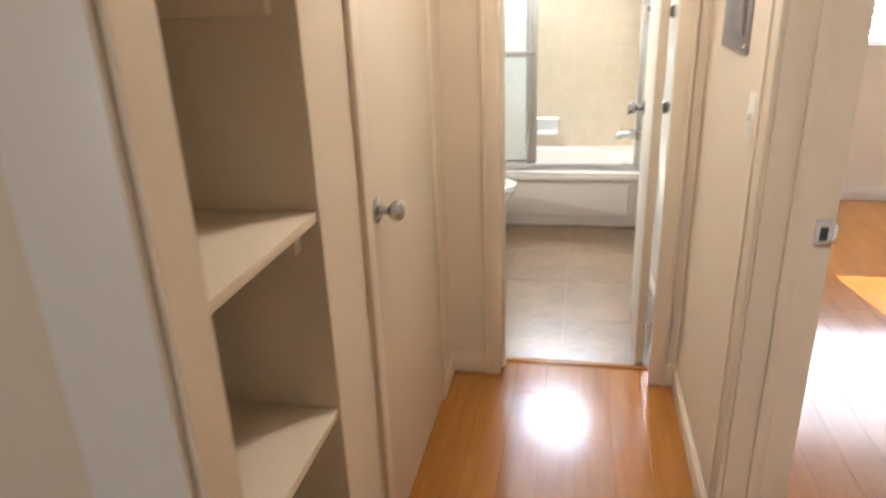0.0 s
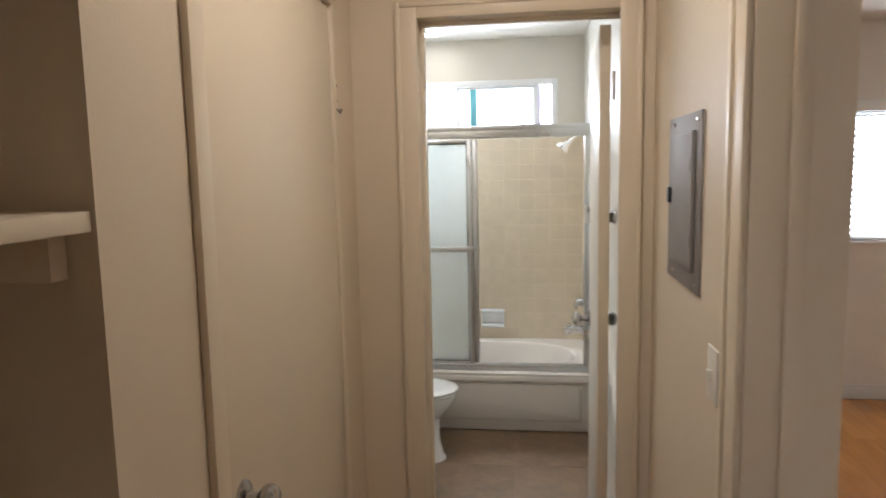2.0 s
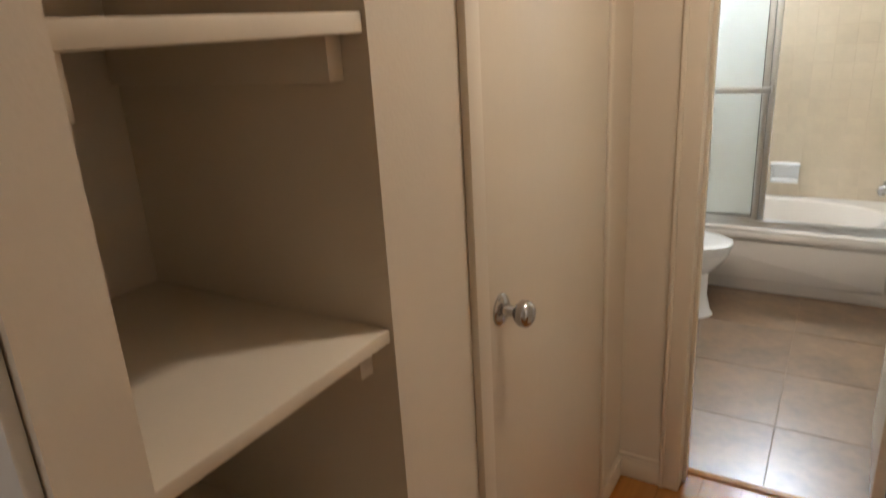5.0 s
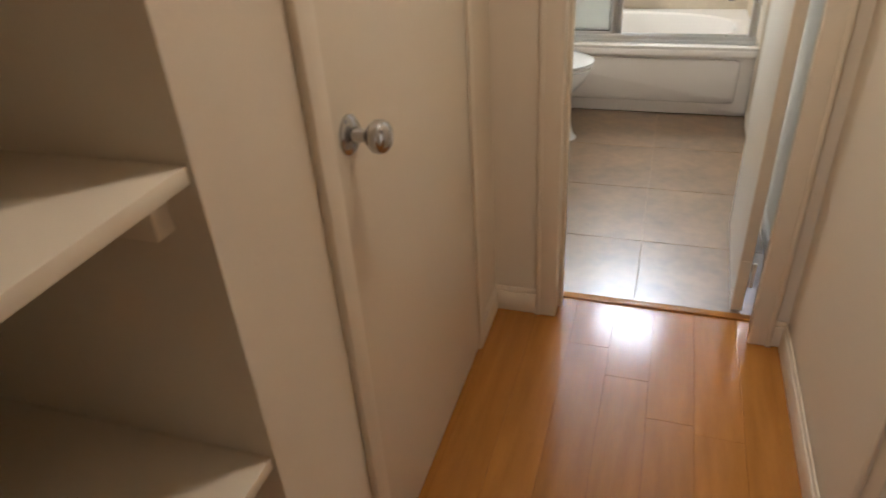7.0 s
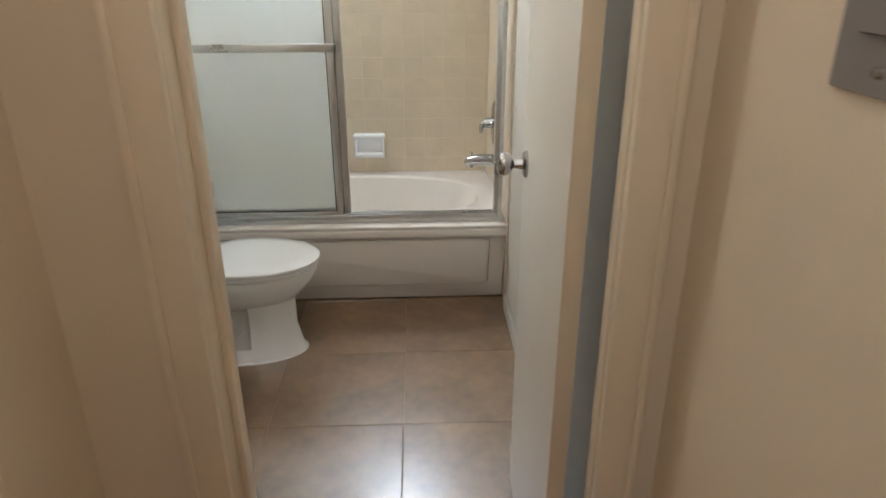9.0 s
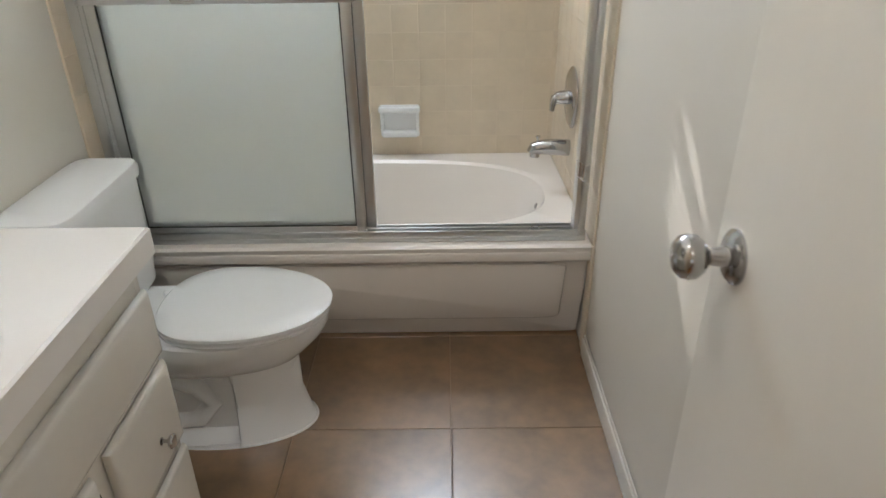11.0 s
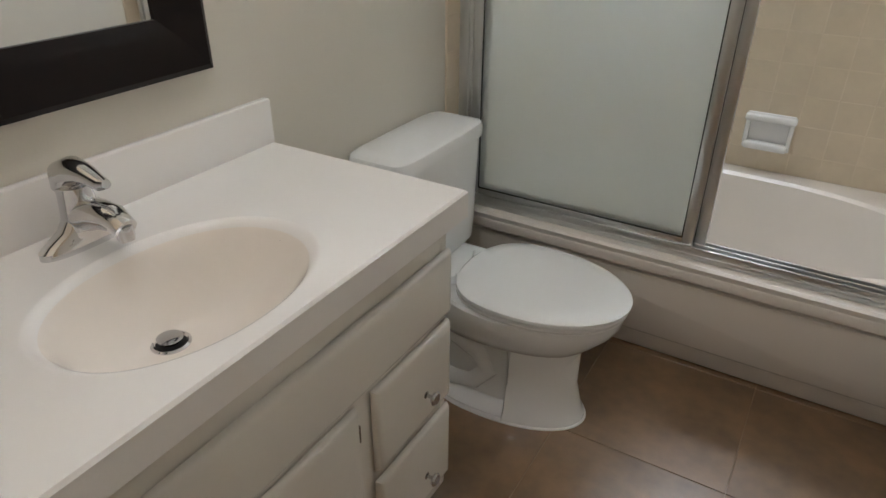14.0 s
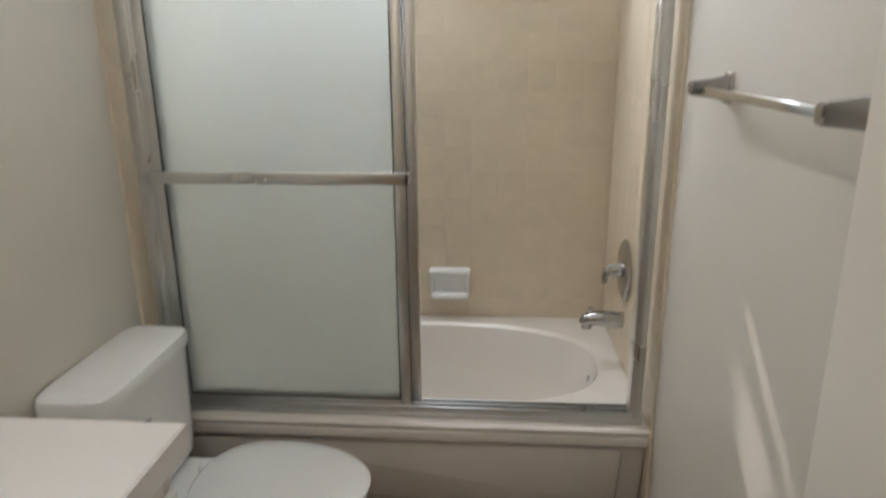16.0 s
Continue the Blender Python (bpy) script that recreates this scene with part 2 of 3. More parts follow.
bm = boxes([(-0.78, 0.117, YF, 3.10, -0.02, TOP), (0.778, XR, YF, 3.10, -0.02, TOP), (0.117, 0.778, YF, 3.10, 2.103, TOP)])
structure("wall_bath_front", bm, CREAM, "cream painted end wall around the bathroom doorway", "wall")
bm = boxes([(XR, 0.99, -2.5, 1.282, -0.02, TOP), (XR, 0.99, 1.282, 2.103, 2.103, TOP), (XR, 0.99, 2.103, YF, -0.02, TOP)])
structure("wall_east", bm, CREAM, "cream painted hallway wall beside the bedroom doorway", "wall")
bm = boxes([(XR, 0.99, YF, 5.86, -0.02, TOP)])
structure("wall_bath_east", bm, BATH_PAINT, "off-white painted bathroom side wall", "wall")
bm = boxes([(-0.78, BL, 3.10, 5.86, -0.02, TOP)])
structure("wall_bath_west", bm, BATH_PAINT, "off-white painted bathroom wall behind the vanity", "wall")
WX0, WX1, WZ0, WZ1 = -0.60, 0.655, 1.87, 2.245
bm = boxes([(BL, WX0, YB, 5.86, -0.02, TOP), (WX1, XR, YB, 5.86, -0.02, TOP), (WX0, WX1, YB, 5.86, -0.02, WZ0), (WX0, WX1, YB, 5.86, WZ1, TOP)])
structure("wall_bath_north", bm, BATH_PAINT, "off-white bathroom wall with a high window", "wall")
RX0, RX1, RZ0, RZ1 = 1.55, 3.60, 1.095, 1.98
bm = boxes([(0.99, RX0, 5.70, 5.86, -0.02, TOP), (RX1, 4.72, 5.70, 5.86, -0.02, TOP), (RX0, RX1, 5.70, 5.86, -0.02, RZ0), (RX0, RX1, 5.70, 5.86, RZ1, TOP)])
structure("wall_room_north", bm, ROOM_PAINT, "pale cream bedroom wall with a wide window", "wall")
structure("wall_room_east", boxes([(4.60, 4.72, 0.60, 5.70, -0.02, TOP)]), ROOM_PAINT, "plain pale cream bedroom wall", "wall")
structure("wall_room_south", boxes([(0.99, 4.60, 0.60, 0.72, -0.02, TOP)]), ROOM_PAINT, "plain pale cream bedroom wall", "wall")
structure("wall_room_west", boxes([(0.99, 1.0, 2.103, 5.70, -0.02, TOP), (0.99, 1.0, 0.72, 1.282, -0.02, TOP), (0.99, 1.0, 1.282, 2.103, 2.103, TOP)]), ROOM_PAINT, "plain pale cream bedroom wall", "wall")
structure("wall_living_west", boxes([(-2.62, -2.5, -2.5, 1.31, -0.02, TOP)]), CREAM, "plain cream wall", "wall")
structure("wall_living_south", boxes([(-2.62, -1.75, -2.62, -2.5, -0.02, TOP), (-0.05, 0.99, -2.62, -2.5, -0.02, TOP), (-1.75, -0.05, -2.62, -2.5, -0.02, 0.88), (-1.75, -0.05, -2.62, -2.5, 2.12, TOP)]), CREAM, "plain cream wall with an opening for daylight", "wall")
bm = boxes([(-2.5, -1.05, 1.19, 1.31, -0.02, TOP), (-1.05, -0.78, 1.19, 1.31, 2.085, TOP), (-0.78, -0.70, 1.19, 1.31, 2.085, TOP)])
structure("wall_living_north", bm, CREAM, "plain cream wall beside the hallway", "wall")
structure("ceiling", boxes([(-2.62, 4.72, -2.62, 5.86, TOP, 2.62)]), CEILING, "flat off-white painted ceiling", "ceiling")
floor = structure("floor", boxes([(-2.62, 4.72, -2.62, 5.86, -0.12, -0.014)]), SUBFLOOR, "orange-brown glossy laminate plank floor", "floor")
bath_floor = structure("floor_bath", boxes([(BL, XR, 3.10, 4.97, -0.014, -0.004)]), GROUT_FLOOR, "brown mottled ceramic tile floor with thin grout joints", "floor")
structure("ground", boxes([(-400, 400, 5.9, 800, -0.6, -0.4), (-400, 400, -400, -2.65, -0.6, -0.4)]), GROUND, "pale outside paving", "ground")

structure("backdrop", boxes([(-6, 10, 9.0, 9.05, -0.4, 2.9)]), SKY_GLOW, "plain bright sky beyond the windows", "backdrop")

# trims of the hallway
bm = boxes([(0.075, 0.135, 2.968, YF, 0, 2.125), (0.737, 0.795, 2.968, YF, 0, 2.125), (0.135, 0.737, 2.968, YF, 2.085, 2.125)], 0.003)
box(0.069, 0.083, 2.963, YF, 0, 2.131, 0.002, bm)
box(0.787, 0.801, 2.963, YF, 0, 2.131, 0.002, bm)
box(0.083, 0.787, 2.963, YF, 2.118, 2.131, 0.002, bm)
structure("trim_bath_door", bm, CREAM_GLOSS, "cream moulded casing around the bathroom doorway", "trim")
bm = boxes([(0.117, 0.135, YF, 3.10, 0, 2.085), (0.760, 0.778, YF, 3.10, 0, 2.085), (0.117, 0.778, YF, 3.10, 2.085, 2.103),
            (0.135, 0.147, 3.03, 3.062, 0, 2.085), (0.748, 0.760, 3.03, 3.062, 0, 2.085), (0.147, 0.748, 3.03, 3.062, 2.073, 2.085)], 0.0015)
structure("trim_bath_jamb", bm, CREAM_GLOSS, "cream painted door jamb with stop strips", "trim")
bm = boxes([(0.826, XR, 2.088, 2.160, 0, 2.16), (0.826, XR, 1.225, 1.297, 0, 2.16), (0.826, XR, 1.297, 2.088, 2.088, 2.16)], 0.003)
box(0.820, XR, 2.146, 2.164, 0, 2.166, 0.002, bm)
structure("trim_room_door", bm, CREAM_GLOSS, "cream moulded casing around the bedroom doorway", "trim")
bm = boxes([(XR, 1.0, 2.085, 2.103, 0, 2.103), (XR, 1.0, 1.282, 1.300, 0, 2.103), (XR, 1.0, 1.300, 2.085, 2.085, 2.103),
            (0.90, 0.930, 2.073, 2.085, 0, 2.085), (0.90, 0.930, 1.300, 1.312, 0, 2.085)], 0.0015)
jamb = structure("trim_room_jamb", bm, CREAM_GLOSS, "cream painted bedroom door jamb with stop strip", "trim")


def skirting(name, rows, mat, label):
    bm = bmesh.new()
    for x0, x1, y0, y1, h in rows:
        box(x0, x1, y0, y1, 0, h * 0.8, 0.0015, bm)
        dx, dy = (0.004, 0) if (x1 - x0) < (y1 - y0) else (0, 0.004)
        box(x0 + dx, x1 - dx, y0 + dy, y1 - dy, h * 0.8, h, 0.0025, bm)
    return structure(name, bm, mat, label, "baseboard")


skirting("baseboard_hall", [(XL, 0.069, 2.971, YF, 0.095), (0.801, XR, 2.971, YF, 0.095), (0.826, XR, 2.166, 2.971, 0.095), (XL, -0.063, 2.775, 2.971, 0.095)], CREAM_GLOSS, "cream painted hallway baseboard")
skirting("baseboard_room", [(1.0, 4.6, 5.684, 5.70, 0.10), (4.586, 4.6, 0.72, 5.684, 0.10), (1.0, 1.014, 2.2, 5.684, 0.10)], WHITE_TRIM, "white bedroom baseboard")
skirting("baseboard_bath", [(0.828, XR, 3.11, 4.80, 0.085)], BATH_PAINT, "off-white bathroom baseboard")
structure("trim_threshold", box(0.117, 0.778, 3.082, 3.112, -0.004, 0.007, 0.003), WOOD, "narrow wooden threshold strip", "trim")

# plain closed door past the shelf niche, facing the living room
d = thing("door_3", (-0.50, 1.20, 0), "closed cream door beside the shelf niche", "door", kind="structure")
part("leaf", box(-0.98, -0.245, 1.205, 1.24, 0.008, 2.085, 0.002), CREAM_GLOSS, d)
part("casing", boxes([(-0.245, XL - 0.012, 1.172, 1.189, 0, 2.14), (-1.05, -0.98, 1.172, 1.189, 0, 2.14), (-0.98, -0.245, 1.172, 1.189, 2.085, 2.14)], 0.003), DOOR_WHITE, d)


# ---- shelves of the niche ----
def niche_shelf(z, thick):
    s = thing("niche_shelf", (-0.35, 1.49, z - thick), "cream painted wooden shelf board in the wall niche", "shelf", "niche shelves")
    part("board", box(-0.63, XL - 0.006, 1.281, 1.704, z - thick, z, 0.002), CREAM_GLOSS, s)
    part("cleat", box(-0.60, XL - 0.045, 1.672, 1.704, z - thick - 0.062, z - thick, 0.002), CREAM_GLOSS, s)
    part("cleat", box(-0.60, XL - 0.045, 1.281, 1.313, z - thick - 0.062, z - thick, 0.002), CREAM_GLOSS, s)


for z, thick in ((1.587, 0.027), (1.127, 0.022), (0.667, 0.022)):
    niche_shelf(z, thick)


def door_knob(parent, base, way, mat):
    k = part("door_knob", turned(base, way, [(0.030, 0.008), (0.038, 0.020), (0.046, 0.0262), (0.056, 0.0275), (0.064, 0.025), (0.070, 0.018), (0.0725, 0.006)], 28), mat, parent, "round satin metal door knob")
    part("rose", turned(base, way, [(0, 0.033), (0.004, 0.033), (0.009, 0.027), (0.011, 0.013), (0.031, 0.010)], 28), mat, k)
    part("keyhole", turned(Vector(base) + Vector(way) * 0.0722, way, [(0, 0.004), (0.0015, 0.003)], 10), mat, k)


# closet door
d = thing("door_1", (XL, 2.37, 0), "closed flush cream closet door with a round knob", "door", kind="structure")
part("leaf", box(-0.105, XL + 0.004, 2.004, 2.743, 0.012, 2.078, 0.002), CREAM_GLOSS, d)
part("casing", boxes([(XL, XL + 0.016, 1.948, 1.998, 0, 2.128), (XL, XL + 0.016, 1.998, 2.752, 2.084, 2.128)], 0.003), CREAM_GLOSS, d)
part("casing_edge", boxes([(XL, XL + 0.012, 2.746, 2.772, 0, 2.084)], 0.003), CREAM_GLOSS, d)
part("bead", boxes([(XL, XL + 0.009, 1.9985, 2.0025, 0, 2.084)], 0.001), CREAM_GLOSS, d)
door_knob(d, (XL + 0.004, 2.064, 1.015), (1, 0, 0), SATIN)
part("track", box(XL + 0.004, XL + 0.010, 2.01, 2.05, 2.072, 2.080, 0.001), SATIN, d, "short metal catch at the top")

h = thing("coat_hook", (XL + 0.012, 2.759, 1.796), "small painted metal hook on the closet casing", "hook")
part("plate", box(XL + 0.012, XL + 0.016, 2.752, 2.766, 1.79, 1.885, 0.0015), CREAM_GLOSS, h)
part("prong", tube([(XL + 0.014, 2.757, 1.803), (XL + 0.026, 2.752, 1.794), (XL + 0.030, 2.750, 1.803)], 0.0045), SATIN, h)
for z in (1.826, 1.868):
    part("screw", turned((XL + 0.016, 2.759, z), (1, 0, 0), [(0, 0.0035), (0.0012, 0.0025)], 10), SATIN, h)

# electrical panel
p = thing("electrical_panel", (XR, 2.56, 1.345), "grey metal breaker panel with a closed door", "electrical panel")
part("cover", box(XR - 0.006, XR, 2.392, 2.727, 1.345, 1.745, 0.002), PANEL_GREY, p)
part("door", box(XR - 0.013, XR - 0.006, 2.452, 2.690, 1.395, 1.700, 0.003), PANEL_GREY, p)
part("hinge_rib", box(XR - 0.016, XR - 0.006, 2.436, 2.449, 1.390, 1.705, 0.003), PANEL_GREY, p)
for z in (1.46, 1.63):
    part("hinge", box(XR - 0.018, XR - 0.006, 2.445, 2.457, z - 0.015, z + 0.015, 0.002), PANEL_GREY, p)
part("latch", box(XR - 0.018, XR - 0.013, 2.655, 2.690, 1.535, 1.575, 0.003), BLACK, p, "black plastic latch")
for y in (2.425, 2.66):
    for z in (1.365, 1.727):
        part("screw", turned((XR - 0.006, y, z), (-1, 0, 0), [(0, 0.006), (0.003, 0.004)], 10), SATIN, p)

s = thing("light_switch", (XR, 2.267, 1.155), "ivory single toggle light switch plate", "light switch")
part("plate", box(XR - 0.006, XR, 2.232, 2.302, 1.155, 1.268, 0.003), PLATE, s)
part("toggle", box(XR - 0.016, XR - 0.004, 2.262, 2.272, 1.203, 1.222, 0.002), PLATE, s)
for z in (1.181, 1.242):
    part("screw", turned((XR - 0.006, 2.267, z), (-1, 0, 0), [(0, 0.003), (0.001, 0.002)], 8), PLATE, s)

s = thing("strike_plate", (0.978, 2.085, 0.94), "worn metal strike plate set in the door jamb", "strike plate")
part("plate", box(0.960, 0.998, 2.0825, 2.085, 0.945, 1.012, 0.0008), SATIN, s)
# thin black sheet over the plate for the shade in its opening
part("latch_hole", box(0.970, 0.986, 2.0815, 2.0823, 0.962, 0.994), BLACK, s)
part("lip", box(0.996, 1.006, 2.0815, 2.086, 0.958, 0.998, 0.001), SATIN, s)

# ---- bathroom door, standing open ----
d = thing("door_2", (0.745, 3.12, 0), "open white bathroom door with chrome knobs", "door", kind="structure")
part("leaf", box(0.712, 0.747, 3.122, 3.702, 0.012, 2.07, 0.002), DOOR_WHITE, d)
door_knob(d, (0.712, 3.642, 1.012), (-1, 0, 0), SATIN)
door_knob(d, (0.747, 3.642, 1.012), (1, 0, 0), SATIN)
for z in (0.16, 1.88):
    hinge = part("hinge", tube([(0.756, 3.112, z - 0.045), (0.756, 3.112, z + 0.045)], 0.006), CREAM_GLOSS, d)
    part("hinge_leaf", box(0.716, 0.745, 3.1172, 3.1195, z - 0.045, z + 0.045), CREAM_GLOSS, hinge)
part("hinge_edge", box(0.7125, 0.7465, 3.1197, 3.1225, 0.013, 2.069, 0.001), CREAM_GLOSS, d, "cream painted hinge edge")
d.location.x -= 0.020
d.rotation_euler.z = radians(-1.98)

# ---- bathtub with its apron ----
t = thing("bathtub", (0.09, 5.28, 0), "cream enamel built-in bathtub with panelled apron", "bathtub")
n = 72


def tub_rect(z, x0, x1, y0, y1):
    out = []
    for i in range(n):
        a = 2 * math.pi * i / n
        c, s = math.cos(a), math.sin(a)
        k = 1 / max(abs(c), abs(s))
        out.append(Vector(((x0 + x1) / 2 + (x1 - x0) / 2 * c * k, (y0 + y1) / 2 + (y1 - y0) / 2 * s * k, z)))
    return out


rings = [tub_rect(0.375, BL + 0.004, XR - 0.004, 4.815, YB - 0.003), tub_rect(0.405, BL + 0.004, XR - 0.004, 4.806, YB - 0.003), tub_rect(0.412, BL + 0.010, XR - 0.010, 4.815, YB - 0.008),
         tub_rect(0.412, BL + 0.03, XR - 0.03, 4.84, YB - 0.03)]
for z, fx, fy in ((0.410, 0.672, 0.366), (0.400, 0.657, 0.352), (0.36, 0.64, 0.338), (0.25, 0.59, 0.31), (0.14, 0.555, 0.285), (0.09, 0.50, 0.25), (0.075, 0.40, 0.19), (0.072, 0.1, 0.05)):
    rings.append(oval(0.09, 5.295, z, fx, fy, n, 2.5))
rings = [[Vector((q.x, q.y, q.z - 0.028 * max(0.0, (q.y - 4.90) / 0.84))) for q in ring] for ring in rings]
basin = part("basin", loft(rings, (False, True)), TUB_ENAMEL, t)


def sloped(x0, x1, z0, z1, proud, edge, power):
    """A slab on the apron's leaning face, with a rounded border."""
    rings = []
    for lift, inset in ((-0.012, 0), (proud * 0.4, 0), (proud * 0.8, edge * 0.35), (proud, edge)):
        ring = []
        for i in range(56):
            q = oval(0, 0, 0, 1, 1, 56, power)[i]
            x, z = (x0 + x1) / 2 + q.x * ((x1 - x0) / 2 - inset), (z0 + z1) / 2 + q.y * ((z1 - z0) / 2 - inset)
            ring.append(Vector((x, 4.938 - 0.098 * z / 0.37 - lift, z)))
        rings.append(ring)
    return loft(rings)


part("apron", sloped(BL + 0.004, XR - 0.004, 0.004, 0.385, 0.010, 0.004, 60), TUB_ENAMEL, t)
bm = box(BL + 0.004, XR - 0.004, 4.808, 4.85, 0.352, 0.392, 0.010, None, 3)
part("rim_roll", bm, TUB_ENAMEL, t)
part("apron_panel", sloped(BL + 0.06, XR - 0.075, 0.078, 0.338, 0.024, 0.014, 22), TUB_ENAMEL, t)
part("overflow_plate", turned((0.724, 5.295, 0.300), (-1, 0, 0.25), [(0, 0.040), (0.006, 0.040), (0.011, 0.031), (0.012, 0.002)], 24), CHROME_REFLECTING_DARK, t, "chrome overflow plate")

# ---- shower enclosure ----
e = thing("shower_enclosure", (0.09, 4.87, 0.41), "sliding frosted glass shower doors in an aluminium frame", "shower door")
bm = box(BL + 0.006, XR - 0.024, 4.845, 4.895, 1.805, 1.870, 0.004)
box(BL + 0.006, XR - 0.024, 4.838, 4.846, 1.850, 1.876, 0.002, bm)
part("header", bm, ALUMINIUM, e)
bm = box(BL + 0.006, XR - 0.024, 4.840, 4.900, 0.412, 0.430, 0.004)
track = part("track", bm, ALUMINIUM, e)
for y in (4.842, 4.868, 4.892):
    part("track_rib", box(BL + 0.006, XR - 0.024, y, y + 0.006, 0.428, 0.450, 0.001), ALUMINIUM, track)
for x0, x1 in ((BL + 0.022, BL + 0.068), (0.776, 0.812)):
    bm = box(x0, x1, 4.845, 4.895, 0.43, 1.806, 0.003)
    box(x0 + 0.012, x1 - 0.010, 4.838, 4.846, 0.43, 1.806, 0.002, bm)
    part("side_rail", bm, ALUMINIUM, e)


def sliding_panel(x0, x1, y, bar):
    q = part("sliding_door", box(x0 + 0.028, x1 - 0.028, y - 0.003, y + 0.003, 0.462, 1.78), FROSTED, e, "frosted glass sliding door")
    for x in (x0, x1 - 0.030):
        part("stile", box(x, x + 0.03, y - 0.009, y + 0.009, 0.445, 1.80, 0.003), ALUMINIUM, q)
    for z in (0.445, 1.777):
        part("rail", box(x0 + 0.03, x1 - 0.03, y - 0.008, y + 0.008, z, z + 0.023, 0.003), ALUMINIUM, q)
    for gx in (x0 + 0.0295, x1 - 0.0335):
        part("gasket", box(gx, gx + 0.004, y - 0.0062, y + 0.0062, 0.468, 1.777, 0.001), GASKET, q, "dark rubber gasket")
    for gz in (0.4675, 1.773):
        part("gasket", box(x0 + 0.0335, x1 - 0.0335, y - 0.0062, y + 0.0062, gz, gz + 0.004, 0.001), GASKET, q, "dark rubber gasket")
    if bar:
        bm = box(x0 + 0.004, x1 + 0.016, y - 0.058, y - 0.050, 1.140, 1.172, 0.003)
        for x in (x0 + 0.004, x1 + 0.002):
            box(x, x + 0.014, y - 0.058, y - 0.006, 1.140, 1.172, 0.003, bm)
        part("towel_bar", bm, ALUMINIUM, q, "flat aluminium towel bar")


sliding_panel(-0.592, 0.126, 4.857, True)
sliding_panel(-0.585, 0.156, 4.881, False)

# ---- tap, valve and shower head on the side wall ----
FX = XR - 0.012
f = thing("tub_spout", (FX, 5.29, 0.56), "chrome tub spout with diverter knob", "spout")
part("body", tube([(FX, 5.29, 0.562), (FX - 0.05, 5.29, 0.566), (FX - 0.10, 5.29, 0.566), (FX - 0.128, 5.29, 0.560), (FX - 0.138, 5.29, 0.545)], [0.030, 0.030, 0.027, 0.024, 0.017], 20), CHROME_REFLECTING_DARK, f)
part("diverter", turned((FX - 0.115, 5.29, 0.588), (0, 0, 1), [(0, 0.004), (0.012, 0.004), (0.014, 0.008), (0.02, 0.008)], 12), CHROME_REFLECTING_DARK, f)
part("outlet", turned((FX - 0.124, 5.29, 0.552), (0, 0, -1), [(0, 0.019), (0.022, 0.018), (0.024, 0.012)], 16), CHROME_REFLECTING_DARK, f)
f = thing("shower_valve", (FX, 5.30, 0.75), "chrome shower valve with lever on a round plate", "shower valve")
part("escutcheon", turned((FX, 5.30, 0.745), (-1, 0, 0), [(0, 0.108), (0.004, 0.108), (0.012, 0.094), (0.017, 0.03)], 40), CHROME_REFLECTING_DARK, f)
part("stem", turned((FX - 0.012, 5.30, 0.745), (-1, 0, 0), [(0, 0.026), (0.03, 0.024), (0.045, 0.020), (0.05, 0.010)], 20), CHROME_REFLECTING_DARK, f)
part("lever", tube([(FX - 0.045, 5.30, 0.752), (FX - 0.064, 5.297, 0.742), (FX - 0.070, 5.292, 0.722), (FX - 0.072, 5.288, 0.700)], [0.016, 0.015, 0.011, 0.008], 14), CHROME_REFLECTING_DARK, f)
f = thing("wall_shower", (FX, 5.30, 1.80), "chrome shower head on a bent arm", "shower head")
part("flange", turned((FX, 5.30, 1.835), (-1, 0, 0), [(0, 0.028), (0.005, 0.026), (0.010, 0.012)], 20), CHROME, f)
part("arm", tube([(FX, 5.30, 1.835), (FX - 0.04, 5.30, 1.838), (FX - 0.08, 5.30, 1.822), (FX - 0.115, 5.30, 1.790)], 0.0095, 12), CHROME, f)
part("head", turned((FX - 0.108, 5.30, 1.797), (-0.72, 0, -0.70), [(0, 0.012), (0.015, 0.018), (0.02, 0.014), (0.035, 0.018), (0.065, 0.036), (0.078, 0.037), (0.080, 0.030)], 24), CHROME, f)

# soap dish
f = thing("soap_dish", (0.185, YB - 0.02, 0.46), "white ceramic soap dish set in the wall tile", "soap dish")
part("back_plate", box(0.103, 0.268, YB - 0.022, YB - 0.008, 0.468, 0.606, 0.006, None, 3), PORCELAIN, f)
part("top_ledge", box(0.098, 0.273, YB - 0.050, YB - 0.015, 0.578, 0.604, 0.008, None, 3), PORCELAIN, f)
part("tray", box(0.110, 0.262, YB - 0.058, YB - 0.015, 0.474, 0.502, 0.010, None, 3), PORCELAIN, f)
part("side_cheek", box(0.103, 0.120, YB - 0.040, YB - 0.018, 0.49, 0.59, 0.006), PORCELAIN, f)
part("side_cheek", box(0.251, 0.268, YB - 0.040, YB - 0.018, 0.49, 0.59, 0.006), PORCELAIN, f)

# ---- bathroom window ----
w = thing("window_1", (0.03, YB, WZ0), "white sliding window with frosted panes", "window", kind="structure")
part("window_frame", boxes([(WX0, WX0 + 0.035, YB - 0.006, YB + 0.07, WZ0, WZ1), (WX1 - 0.035, WX1, YB - 0.006, YB + 0.07, WZ0, WZ1),
                            (WX0 + 0.035, WX1 - 0.035, YB - 0.006, YB + 0.07, WZ0, WZ0 + 0.03), (WX0 + 0.035, WX1 - 0.035, YB - 0.006, YB + 0.07, WZ1 - 0.04, WZ1)], 0.003), VINYL, w)
part("mullion", box(0.485, 0.525, YB + 0.008, YB + 0.05, WZ0 + 0.03, WZ1 - 0.04, 0.003), VINYL, w)
part("sash_stile", box(-0.065, -0.030, YB + 0.008, YB + 0.045, WZ0 + 0.03, WZ1 - 0.04, 0.003), VINYL, w)
